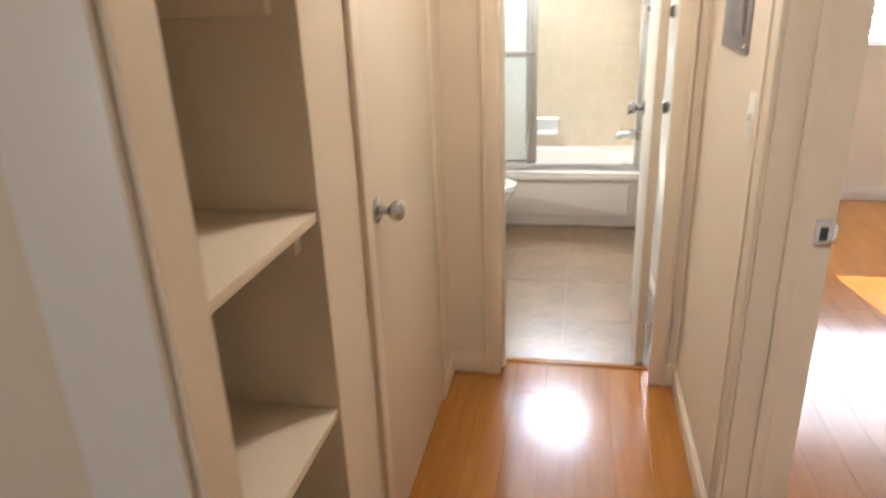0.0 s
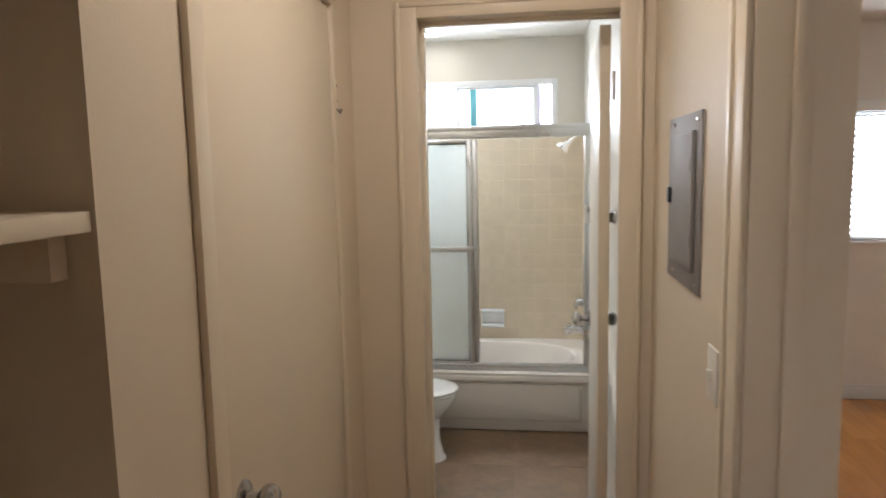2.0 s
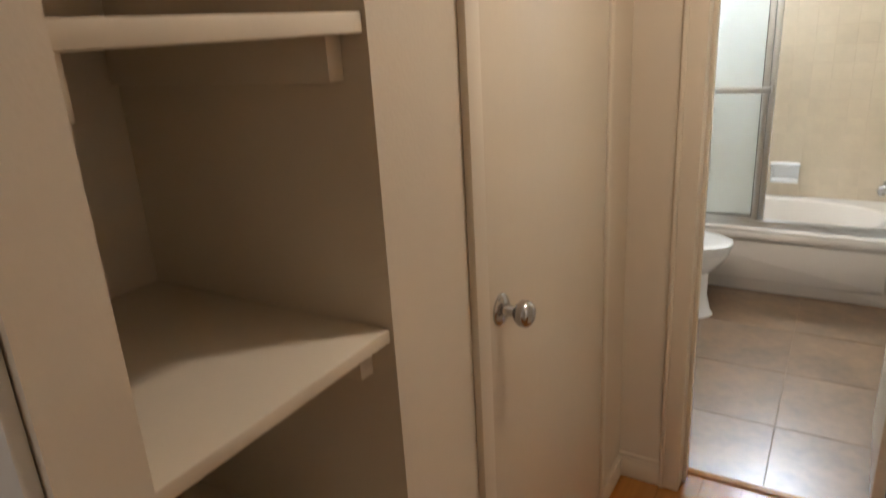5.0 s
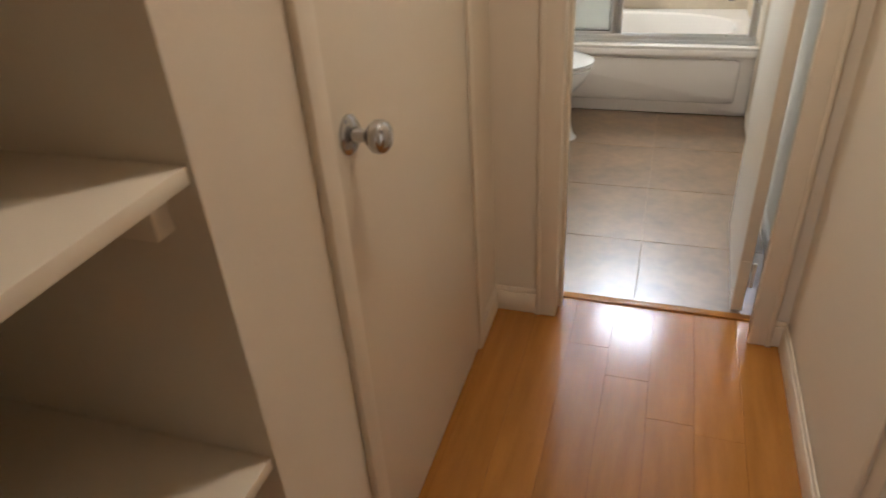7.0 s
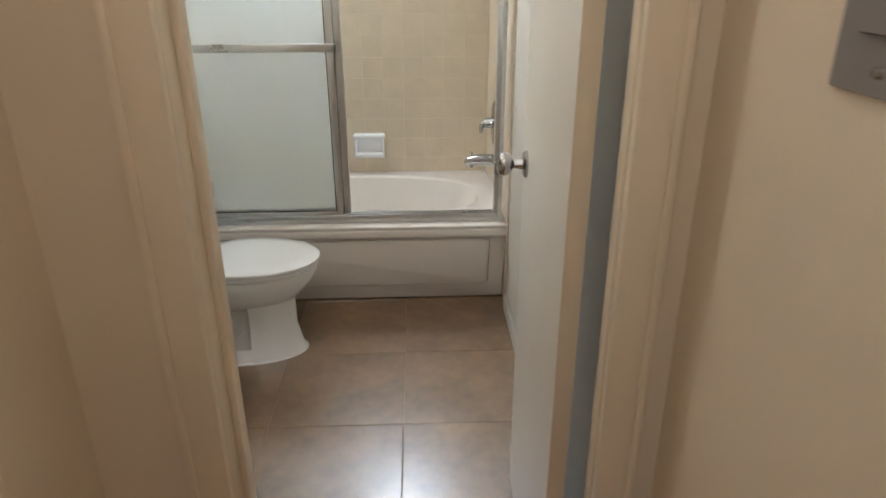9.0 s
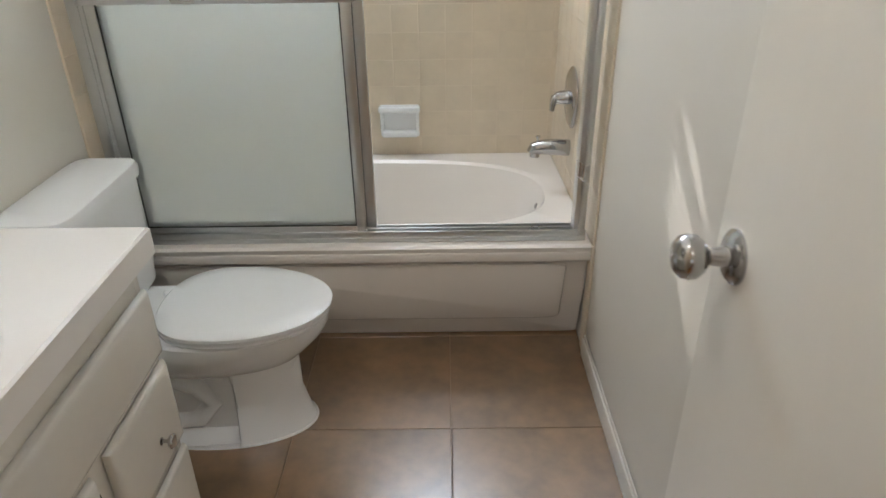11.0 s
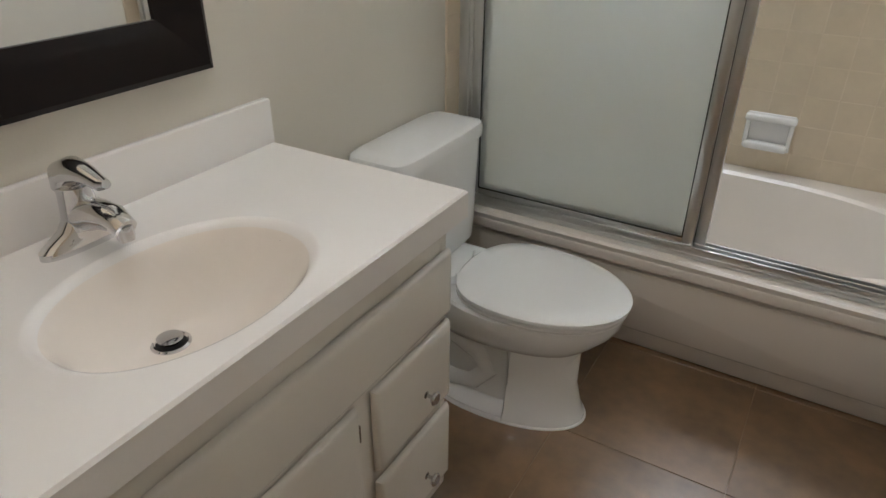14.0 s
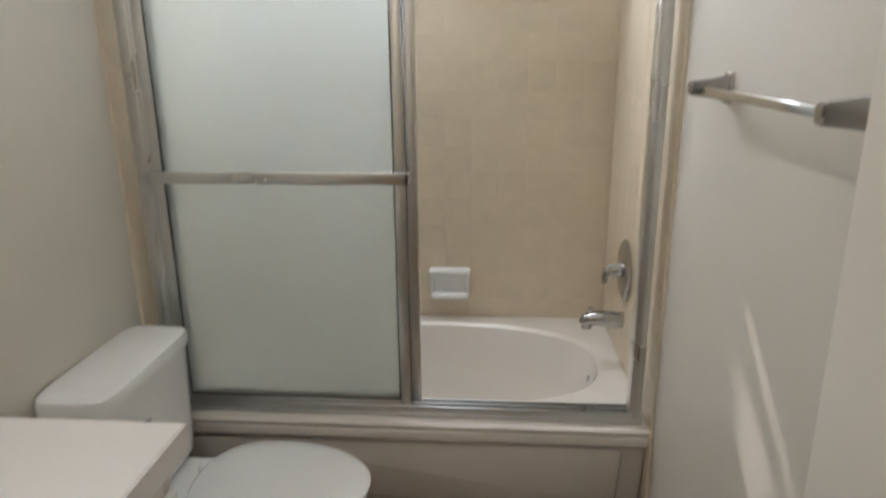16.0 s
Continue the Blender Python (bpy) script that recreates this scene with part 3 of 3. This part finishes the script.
part("sash_rail", boxes([(-0.030, 0.485, YB + 0.012, YB + 0.045, WZ1 - 0.058, WZ1 - 0.04)], 0.002), VINYL, w)
part("pane", box(WX0 + 0.035, -0.065, YB + 0.028, YB + 0.032, WZ0 + 0.03, WZ1 - 0.04), FROSTED_PANE, w)
part("pane", box(-0.030, 0.485, YB + 0.028, YB + 0.032, WZ0 + 0.03, WZ1 - 0.058), FROSTED_PANE, w)
part("pane", box(0.525, 0.542, YB + 0.028, YB + 0.032, WZ0 + 0.03, WZ1 - 0.04), LILAC_PANE, w, "lilac tinted side pane")
part("pane", box(0.611, WX1 - 0.035, YB + 0.028, YB + 0.032, WZ0 + 0.03, WZ1 - 0.04), LILAC_PANE, w, "lilac tinted side pane")
part("glazing_bar", box(0.573, 0.580, YB + 0.024, YB + 0.036, WZ0 + 0.03, WZ1 - 0.04, 0.001), VINYL, w)
# stands in for a teal post outside the window
part("strip", box(0.036, 0.088, YB + 0.020, YB + 0.026, WZ0 + 0.03, WZ1 - 0.058), TEAL, w, "teal post outside, shown as a strip at the glass")

# ---- recessed ceiling light ----
r = thing("recessed_light", (-0.20, 5.47, TOP), "round recessed ceiling light, switched on", "ceiling light")
part("trim_ring", turned((-0.20, 5.47, TOP), (0, 0, -1), [(0, 0.085), (0.006, 0.083), (0.009, 0.065), (0.004, 0.060)], 32), VINYL, r)
part("lens", turned((-0.20, 5.47, TOP - 0.003), (0, 0, -1), [(0, 0.058), (0.006, 0.055)], 32), LAMP_GLOW, r, "glowing lens")

# added fixture, out of view, to go with the vanity's fill light
copy_thing(r, pose(-0.14, 3.62, TOP))
copy_thing(r, pose(0.40, 2.15, TOP))

# ---- toilet ----
TY = 4.51
t = thing("toilet", (-0.25, TY, 0), "white porcelain toilet with closed lid", "toilet")


def bowl_ring(z, back, front, half, n=48):
    """An egg outline: round in front, straighter behind."""
    out = []
    mid = back + (front - back) * 0.42
    for i in range(n):
        a = 2 * math.pi * i / n
        c, s = math.cos(a), math.sin(a)
        if c >= 0:
            x, y = mid + (front - mid) * c, half * s
        else:
            x, y = mid + (mid - back) * math.copysign(abs(c) ** 0.75, c), half * math.copysign(abs(s) ** 0.85, s)
        out.append(Vector((x, TY + y, z)))
    return out


part("bowl", loft([bowl_ring(z, b, f, h) for z, b, f, h in (
    (0.215, -0.46, -0.066, 0.080), (0.235, -0.50, -0.050, 0.116),
    (0.28, -0.49, -0.005, 0.152), (0.32, -0.48, 0.030, 0.172), (0.35, -0.47, 0.045, 0.180), (0.372, -0.46, 0.048, 0.181), (0.378, -0.455, 0.040, 0.174))]), PORCELAIN, t)
part("pedestal", loft([[Vector((max(q.x, -0.215), q.y, q.z)) for q in bowl_ring(z, -0.50, f, h)] for z, f, h in (
    (0.0, -0.020, 0.136), (0.010, -0.020, 0.136), (0.025, -0.030, 0.127), (0.12, -0.052, 0.113), (0.19, -0.060, 0.110), (0.245, -0.045, 0.120))]), PORCELAIN, t)
part("foot", loft([bowl_ring(z, -0.50, -0.05, h) for z, h in ((0.0, 0.130), (0.010, 0.130), (0.020, 0.115), (0.04, 0.092), (0.24, 0.090))]), PORCELAIN, t)
for sign in (-1, 1):
    part("trapway", tube([(-0.49, TY + sign * 0.070, 0.215), (-0.40, TY + sign * 0.068, 0.215), (-0.32, TY + sign * 0.074, 0.185), (-0.285, TY + sign * 0.070, 0.13), (-0.33, TY + sign * 0.070, 0.075), (-0.42, TY + sign * 0.068, 0.055), (-0.49, TY + sign * 0.070, 0.05)], 0.036, 14), PORCELAIN, t)
part("tank_deck", box(-0.645, -0.38, TY - 0.165, TY + 0.165, 0.27, 0.375, 0.03, None, 4), PORCELAIN, t)
part("caulk", loft([bowl_ring(z, -0.50, f, h) for z, f, h in ((0.0, -0.014, 0.142), (0.003, -0.015, 0.141), (0.005, -0.019, 0.137))]), VINYL, t, "white caulk bead round the base")
part("seat", loft([bowl_ring(z, b, f, h) for z, b, f, h in ((0.379, -0.40, 0.048, 0.180), (0.383, -0.405, 0.054, 0.184), (0.391, -0.405, 0.055, 0.185), (0.395, -0.40, 0.050, 0.181))]), PORCELAIN, t)
part("lid", loft([bowl_ring(z, b, f, h) for z, b, f, h in ((0.397, -0.40, 0.052, 0.182), (0.401, -0.405, 0.060, 0.188), (0.410, -0.405, 0.061, 0.188), (0.416, -0.398, 0.050, 0.178), (0.420, -0.36, 0.00, 0.14), (0.421, -0.28, -0.10, 0.06))]), PORCELAIN, t)
for y in (TY - 0.075, TY + 0.075):
    part("hinge_cap", turned((-0.415, y, 0.378), (0, 0, 1), [(0, 0.016), (0.018, 0.015), (0.023, 0.010)], 14), PORCELAIN, t)


def tank_ring(z, x0, x1, half, r=3.2):
    return oval((x0 + x1) / 2, TY, z, (x1 - x0) / 2, half, 56, 6.5)


part("tank", loft([tank_ring(z, -0.655, x1, h) for z, x1, h in ((0.37, -0.50, 0.185), (0.39, -0.485, 0.20), (0.45, -0.482, 0.205), (0.700, -0.478, 0.214), (0.705, -0.478, 0.214))]), PORCELAIN, t)
part("tank_lid", loft([tank_ring(z, x0, x1, h) for z, x0, x1, h in ((0.706, -0.657, -0.480, 0.214), (0.710, -0.658, -0.470, 0.222), (0.735, -0.658, -0.469, 0.223), (0.747, -0.655, -0.474, 0.218), (0.753, -0.645, -0.490, 0.20))]), PORCELAIN, t)
part("flush_lever", tube([(-0.474, TY - 0.16, 0.64), (-0.460, TY - 0.16, 0.64), (-0.455, TY - 0.12, 0.635), (-0.455, TY - 0.085, 0.63)], [0.010, 0.008, 0.006, 0.007], 12), CHROME, t)

# ---- vanity ----
v = thing("vanity_cabinet", (-0.42, 3.58, 0), "cream painted vanity cabinet with drawers and doors", "vanity cabinet")
VX = -0.205
part("front_frame", box(VX - 0.018, VX, 3.130, 4.027, 0.09, 0.80, 0.002), VANITY_PAINT, v)
for y in (3.112, 4.027):
    part("side_panel", box(BL + 0.005, VX, y, y + 0.018, 0.09, 0.80, 0.002), VANITY_PAINT, v)
part("bottom_panel", box(BL + 0.005, VX - 0.018, 3.130, 4.027, 0.09, 0.108), VANITY_PAINT, v)
part("toe_kick", box(BL + 0.005, VX - 0.06, 3.112, 4.045, 0, 0.09, 0.002), VANITY_PAINT, v)


def raised_front(name, y0, y1, z0, z1, parent):
    """A slab front with a wide sloped edge."""
    rings = [[Vector((x, a, c)) for a, c in ((y0 + i, z0 + i), (y1 - i, z0 + i), (y1 - i, z1 - i), (y0 + i, z1 - i))]
             for x, i in ((VX, 0.007), (VX + 0.0035, 0.007), (VX + 0.0036, 0.0), (VX + 0.007, 0.0), (VX + 0.012, 0.0025), (VX + 0.0165, 0.007), (VX + 0.019, 0.013), (VX + 0.020, 0.019))]
    return part(name, loft(rings), VANITY_PAINT, parent)


def small_knob(y, z, parent):
    part("knob", turned((VX + 0.019, y, z), (1, 0, 0), [(0, 0.008), (0.002, 0.008), (0.004, 0.004), (0.014, 0.004), (0.018, 0.0125), (0.023, 0.0155), (0.027, 0.0125), (0.029, 0.004)], 20), CHROME_REFLECTING_DARK, parent, "small chrome knob")


raised_front("false_front", 3.125, 4.043, 0.590, 0.735, v)
for z0, z1 in ((0.375, 0.570), (0.140, 0.345)):
    small_knob(3.938, (z0 + z1) / 2 - 0.022, raised_front("drawer", 3.780, 4.043, z0, z1, v))
for y0, y1, k in ((3.125, 3.425, 3.40), (3.435, 3.735, 3.462)):
    small_knob(k, 0.52, raised_front("cabinet_door", y0, y1, 0.130, 0.570, v))
for z in (0.21, 0.50):
    part("hinge", box(VX, VX + 0.006, 3.7365, 3.746, z - 0.02, z + 0.02, 0.001), SATIN, v)

c = thing("washbasin", (-0.41, 3.58, 0.80), "white cultured marble vanity top with an oval basin", "vanity top")
CX0, CX1, CY0, CY1, CZ = BL + 0.004, -0.165, 3.106, 4.056, 0.86
SX, SY = -0.352, 3.572


def top_ring(z, inset):
    out = []
    for i in range(96):
        a = 2 * math.pi * i / 96
        dx, dy = math.cos(a), math.sin(a)
        k = min(((CX1 - inset - SX) if dx > 0 else (SX - CX0 - inset)) / max(abs(dx), 1e-6), ((CY1 - inset - SY) if dy > 0 else (SY - CY0 - inset)) / max(abs(dy), 1e-6))
        out.append(Vector((SX + dx * k, SY + dy * k, z)))
    for px, py in ((CX0 + inset, CY0 + inset), (CX0 + inset, CY1 - inset), (CX1 - inset, CY0 + inset), (CX1 - inset, CY1 - inset)):
        j = min(range(96), key=lambda q: (out[q] - Vector((px, py, z))).length)
        out[j] = Vector((px, py, z))
    return out


rings = [top_ring(0.802, 0.03), top_ring(0.802, 0.004), top_ring(0.806, 0.0), top_ring(0.855, 0.0), top_ring(CZ, 0.004)]
rings += [oval(SX, SY, z, 0.146 * k, 0.200 * k, 96, 2.1) for z, k in ((CZ, 1.11), (CZ + 0.0012, 1.085), (CZ + 0.0008, 1.06), (CZ - 0.002, 1.03), (CZ - 0.0055, 1.005), (0.850, 0.985))]
part("countertop", loft(rings, (False, False)), SINK_TOP, c)
rings = [oval(SX + sx, SY, z, 0.146 * k, 0.200 * k, 96, 2.1) for z, k, sx in (
    (0.850, 0.985, 0), (0.842, 0.955, 0), (0.825, 0.90, -0.003), (0.79, 0.78, -0.008), (0.76, 0.62, -0.018), (0.738, 0.42, -0.035), (0.728, 0.24, -0.055), (0.724, 0.11, -0.068))]
# bowl is one piece with the top; its warmer tint imitates inner shading
part("bowl", loft(rings, (False, True)), MARBLE_SHADE, c, "oval marble basin bowl with warm shading in its colour")
part("backsplash", box(BL + 0.002, BL + 0.022, CY0, CY1 + 0.0, CZ - 0.002, 0.955, 0.004), SINK_TOP, c)
dr = part("drain", turned((SX - 0.068, SY, 0.723), (0, 0, 1), [(0, 0.031), (0.004, 0.031), (0.006, 0.027), (0.002, 0.0235)], 28), CHROME, c, "chrome pop-up drain")
# solid black disc that paints the shade down the drain
part("drain_well", turned((SX - 0.068, SY, 0.7255), (0, 0, 1), [(0, 0.0235), (0.0008, 0.0232)], 24), BLACK, dr, "black disc for the shade inside the drain")
part("stopper", turned((SX - 0.068, SY, 0.7262), (0, 0, 1), [(0, 0.012), (0.006, 0.018), (0.010, 0.0205), (0.012, 0.016)], 20), CHROME_REFLECTING_DARK, dr)
# no hole is cut; a black sliver paints the overflow's shade
part("overflow_hole", box(SX - 0.012, SX + 0.002, SY + 0.1885, SY + 0.1915, 0.833, 0.839, 0.001), BLACK, c)

f = thing("faucet", (-0.575, 3.575, CZ), "chrome single-lever basin faucet", "faucet")
FXC, FYC = -0.575, 3.575
part("base", loft([oval(FXC, FYC, z, a, b, 40, 2.4) for z, a, b in ((CZ, 0.024, 0.077), (CZ + 0.010, 0.024, 0.076), (CZ + 0.018, 0.021, 0.066), (CZ + 0.032, 0.021, 0.040), (CZ + 0.050, 0.020, 0.026))]), CHROME, f)
part("body", turned((FXC, FYC, CZ + 0.03), (0, 0, 1), [(0, 0.031), (0.03, 0.027), (0.055, 0.025), (0.066, 0.024)], 28), CHROME, f)
part("spout", tube([(FXC, FYC, CZ + 0.045), (FXC + 0.045, FYC, CZ + 0.060), (FXC + 0.085, FYC, CZ + 0.062), (FXC + 0.108, FYC, CZ + 0.050)], [0.027, 0.024, 0.021, 0.018], 18), CHROME, f)
part("aerator", turned((FXC + 0.100, FYC, CZ + 0.052), (0.25, 0, -1), [(0, 0.014), (0.016, 0.013), (0.022, 0.011)], 18), CHROME, f)
part("lever", tube([(FXC - 0.012, FYC, CZ + 0.092), (FXC - 0.008, FYC, CZ + 0.112), (FXC + 0.012, FYC, CZ + 0.122), (FXC + 0.045, FYC, CZ + 0.122), (FXC + 0.075, FYC, CZ + 0.114), (FXC + 0.088, FYC, CZ + 0.117)], [0.024, 0.025, 0.021, 0.015, 0.011, 0.007], 20), CHROME, f)

# ---- mirror ----
m = thing("wall_mirror", (BL, 3.58, 1.046), "wall mirror in a wide dark wooden frame", "mirror")
MY0, MY1, MZ0, MZ1 = 3.24, 3.925, 1.046, 1.90


def frame_side(a, b):
    """One mitred side; a and b are (y, z, inward y, inward z)."""
    rings = []
    for y, z, iy, iz in (a, b):
        rings.append([Vector((BL + x, y + iy * k, z + iz * k)) for x, k in ((0.0, 0.0), (0.020, 0.0), (0.026, 0.010), (0.024, 0.070), (0.016, 0.088), (0.013, 0.100), (0.0, 0.100))])
    return loft(rings)


corners = [(MY0, MZ0, 1, 1), (MY1, MZ0, -1, 1), (MY1, MZ1, -1, -1), (MY0, MZ1, 1, -1)]
for i in range(4):
    part("frame_side", frame_side(corners[i], corners[(i + 1) % 4]), DARK_FRAME, m)
part("glass", box(BL + 0.002, BL + 0.008, MY0 + 0.09, MY1 - 0.09, MZ0 + 0.09, MZ1 - 0.09), MIRROR, m, "mirror glass")

# ---- towel bar ----
b = thing("towel_rail", (XR, 4.19, 1.40), "chrome towel bar on square posts", "towel rail")
for y in (3.905, 4.47):
    rings = []
    for x, hy, hz in ((XR - 0.080, 0.008, 0.010), (XR - 0.076, 0.011, 0.014), (XR - 0.030, 0.014, 0.020), (XR - 0.006, 0.016, 0.026)):
        rings.append([Vector((x, y + a * hy, 1.406 + c2 * hz)) for a, c2 in ((-1, -0.8), (-0.8, -1), (0.8, -1), (1, -0.8), (1, 0.8), (0.8, 1), (-0.8, 1), (-1, 0.8))])
    post = part("post", loft(rings), SATIN, b)
    part("mount", box(XR - 0.007, XR, y - 0.021, y + 0.021, 1.374, 1.438, 0.003), CHROME, post)
part("bar", boxes([(XR - 0.076, XR - 0.060, 3.895, 4.48, 1.398, 1.414)], 0.003), CHROME, b)

# ---- bedroom window with blinds ----
w = thing("window_2", (2.6, 5.70, RZ0), "wide bedroom window behind lowered white blinds", "window", kind="structure")
part("window_frame", boxes([(RX0, RX0 + 0.04, 5.74, 5.80, RZ0, RZ1), (RX1 - 0.04, RX1, 5.74, 5.80, RZ0, RZ1), (RX0 + 0.04, RX1 - 0.04, 5.74, 5.80, RZ0, RZ0 + 0.04), (RX0 + 0.04, RX1 - 0.04, 5.74, 5.80, RZ1 - 0.04, RZ1)], 0.003), VINYL, w)
part("mullion", box(2.13, 2.19, 5.74, 5.80, RZ0 + 0.04, RZ1 - 0.04, 0.003), VINYL, w)
part("window_sill", box(RX0 - 0.01, RX1 + 0.01, 5.672, 5.705, RZ0 - 0.022, RZ0, 0.003), WHITE_TRIM, w)
blind = thing("window_blind", (2.6, 5.72, RZ0), "white horizontal slat blind, half open", "window blind")
part("headrail", box(RX0 + 0.01, RX1 - 0.01, 5.66, 5.72, RZ1 - 0.03, RZ1 + 0.05, 0.003), WHITE_TRIM, blind)
slat_mesh = None
count = 19
for i in range(count):
    z = RZ0 + 0.03 + i * 0.0445
    if slat_mesh is None:
        bm = bmesh.new()
        rows = [[Vector((x, math.cos(radians(26)) * s, math.sin(radians(26)) * s + 0.003 * (1 - (s / 0.023) ** 2))) for s in (-0.023, -0.010, 0.010, 0.023)] for x in (RX0 + 0.015, RX1 - 0.015)]
        up = [r + [q - Vector((0, 0, 0.0015)) for q in r[::-1]] for r in rows]
        loft(up, bm=bm)
        slat = finish("slat", bm, SLAT)
        slat.parent = blind
        slat_mesh = slat.data
    else:
        slat = new("slat", slat_mesh)
        slat.parent = blind
    slat.location = Vector((0, 5.72, z)) - blind.location
part("bottom_rail", box(RX0 + 0.015, RX1 - 0.015, 5.70, 5.74, RZ0 + 0.004, RZ0 + 0.016, 0.003), WHITE_TRIM, blind)


# ---- pieces: floor planks, floor tiles, wall tiles ----
def piece_mesh(name, sx, sy, sz, bevel, mat):
    bm = box(-sx / 2, sx / 2, -sy / 2, sy / 2, -sz, 0)
    top = [e for e in bm.edges if all(q.co.z > -1e-6 for q in e.verts)]
    bmesh.ops.bevel(bm, geom=top, offset=bevel, segments=1, affect="EDGES")
    me = bpy.data.meshes.new(name)
    bm.to_mesh(me)
    bm.free()
    me.materials.append(mat)
    return me


cache = {}


def piece(name, cx, cy, cz, sx, sy, sz, bevel, mat, parent, turn=None):
    key = (name, round(sx, 3), round(sy, 3))
    if key not in cache:
        cache[key] = piece_mesh(name, sx, sy, sz, bevel, mat)
    ob = new(name, cache[key])
    ob.parent = parent
    ob.matrix_local = Matrix.Translation((cx, cy, cz)) @ (turn or Matrix())
    return ob


rng = random.Random(4)
PW = 0.127
rest = bmesh.new()
for k in range(-20, 38):
    x0 = XL + 0.02 + k * PW
    if x0 < -2.5 or x0 + PW > 4.62:
        continue
    top_y = 1.25 if x0 < -0.75 else 3.086 if x0 + PW / 2 < 0.92 else 5.70
    low_y = 0.66 if x0 > 0.95 else -2.5
    y = -2.5 - rng.random() * 1.2
    while y < top_y:
        y1 = min(y + 1.22, top_y)
        a = max(y, low_y)
        if y1 - a > 0.02:
            if a > -0.8 and x0 > XL - PW:
                piece("plank", x0 + PW / 2, (a + y1) / 2, 0, PW - 0.0006, y1 - a - 0.0006, 0.012, 0.0005, WOOD, floor)
            else:
                box(x0, x0 + PW - 0.001, a, y1 - 0.001, -0.012, 0, 0, rest)
        y += 1.22
tagged(part("planks", rest, WOOD, floor), "orange-brown laminate planks", kind="stuff")

TS, JX, JY = 0.4622, 0.385, 3.522
for i in range(-3, 3):
    for j in range(-2, 4):
        x0, x1 = max(JX + i * TS, BL), min(JX + (i + 1) * TS, XR)
        y0, y1 = max(JY + j * TS, 3.10), min(JY + (j + 1) * TS, 4.96)
        if x1 - x0 > 0.01 and y1 - y0 > 0.01:
            piece("tile", (x0 + x1) / 2, (y0 + y1) / 2, 0.0, x1 - x0 - 0.003, y1 - y0 - 0.003, 0.008, 0.0008, TILE_FLOOR, bath_floor)

WT = 0.108
Z0, Z1 = 0.384, 1.835
back = structure("tiling_back", boxes([(BL, XR, YB - 0.006, YB, Z0, Z1)]), GROUT_WALL, "beige square wall tiles with pale joints", "wall tiles")
side = structure("tiling_side", boxes([(XR - 0.006, XR, 4.80, YB - 0.006, Z0, Z1)]), GROUT_WALL, "beige square wall tiles with pale joints", "wall tiles")
west = structure("tiling_west", boxes([(BL, BL + 0.006, 4.80, YB - 0.006, Z0, Z1)]), GROUT_WALL, "beige square wall tiles with pale joints", "wall tiles")
for low, y0 in ((XR - 0.010, 4.802), (BL + 0.001, 4.802)):
    structure("trim_tile_edge", box(low, low + 0.009, 4.79, 4.842, 0.006, 0.411, 0.003), GROUT_WALL, "beige tile edge beside the tub apron", "trim")
to_y = Matrix.Rotation(radians(90), 4, "X")
east_turn = Matrix.Rotation(radians(-90), 4, "Y")
west_turn = Matrix.Rotation(radians(90), 4, "Y")
zc = 0.79 - 4 * WT
rows = []
while zc < Z1 - 0.01:
    a, b2 = max(zc, Z0), min(zc + WT, Z1)
    if b2 - a > 0.012:
        rows.append((a, b2))
    zc += WT
for a, b2 in rows:
    x = 0.275 - 9 * WT
    while x < XR - 0.012:
        p0, p1 = max(x, BL + 0.008), min(x + WT, XR - 0.008)
        if p1 - p0 > 0.012:
            piece("tile", (p0 + p1) / 2, YB - 0.0070, (a + b2) / 2, p1 - p0 - 0.0022, b2 - a - 0.0022, 0.006, 0.001, TILE_WALL, back, to_y)
        x += WT
    y = 4.80
    while y < YB - 0.02:
        p0, p1 = y, min(y + WT, YB - 0.009)
        if p1 - p0 > 0.012:
            piece("tile_e", XR - 0.0070, (p0 + p1) / 2, (a + b2) / 2, b2 - a - 0.0022, p1 - p0 - 0.0022, 0.006, 0.001, TILE_WALL, side, east_turn).name = "tile"
            piece("tile_e", BL + 0.0070, (p0 + p1) / 2, (a + b2) / 2, b2 - a - 0.0022, p1 - p0 - 0.0022, 0.006, 0.001, TILE_WALL, west, west_turn).name = "tile"
        y += WT
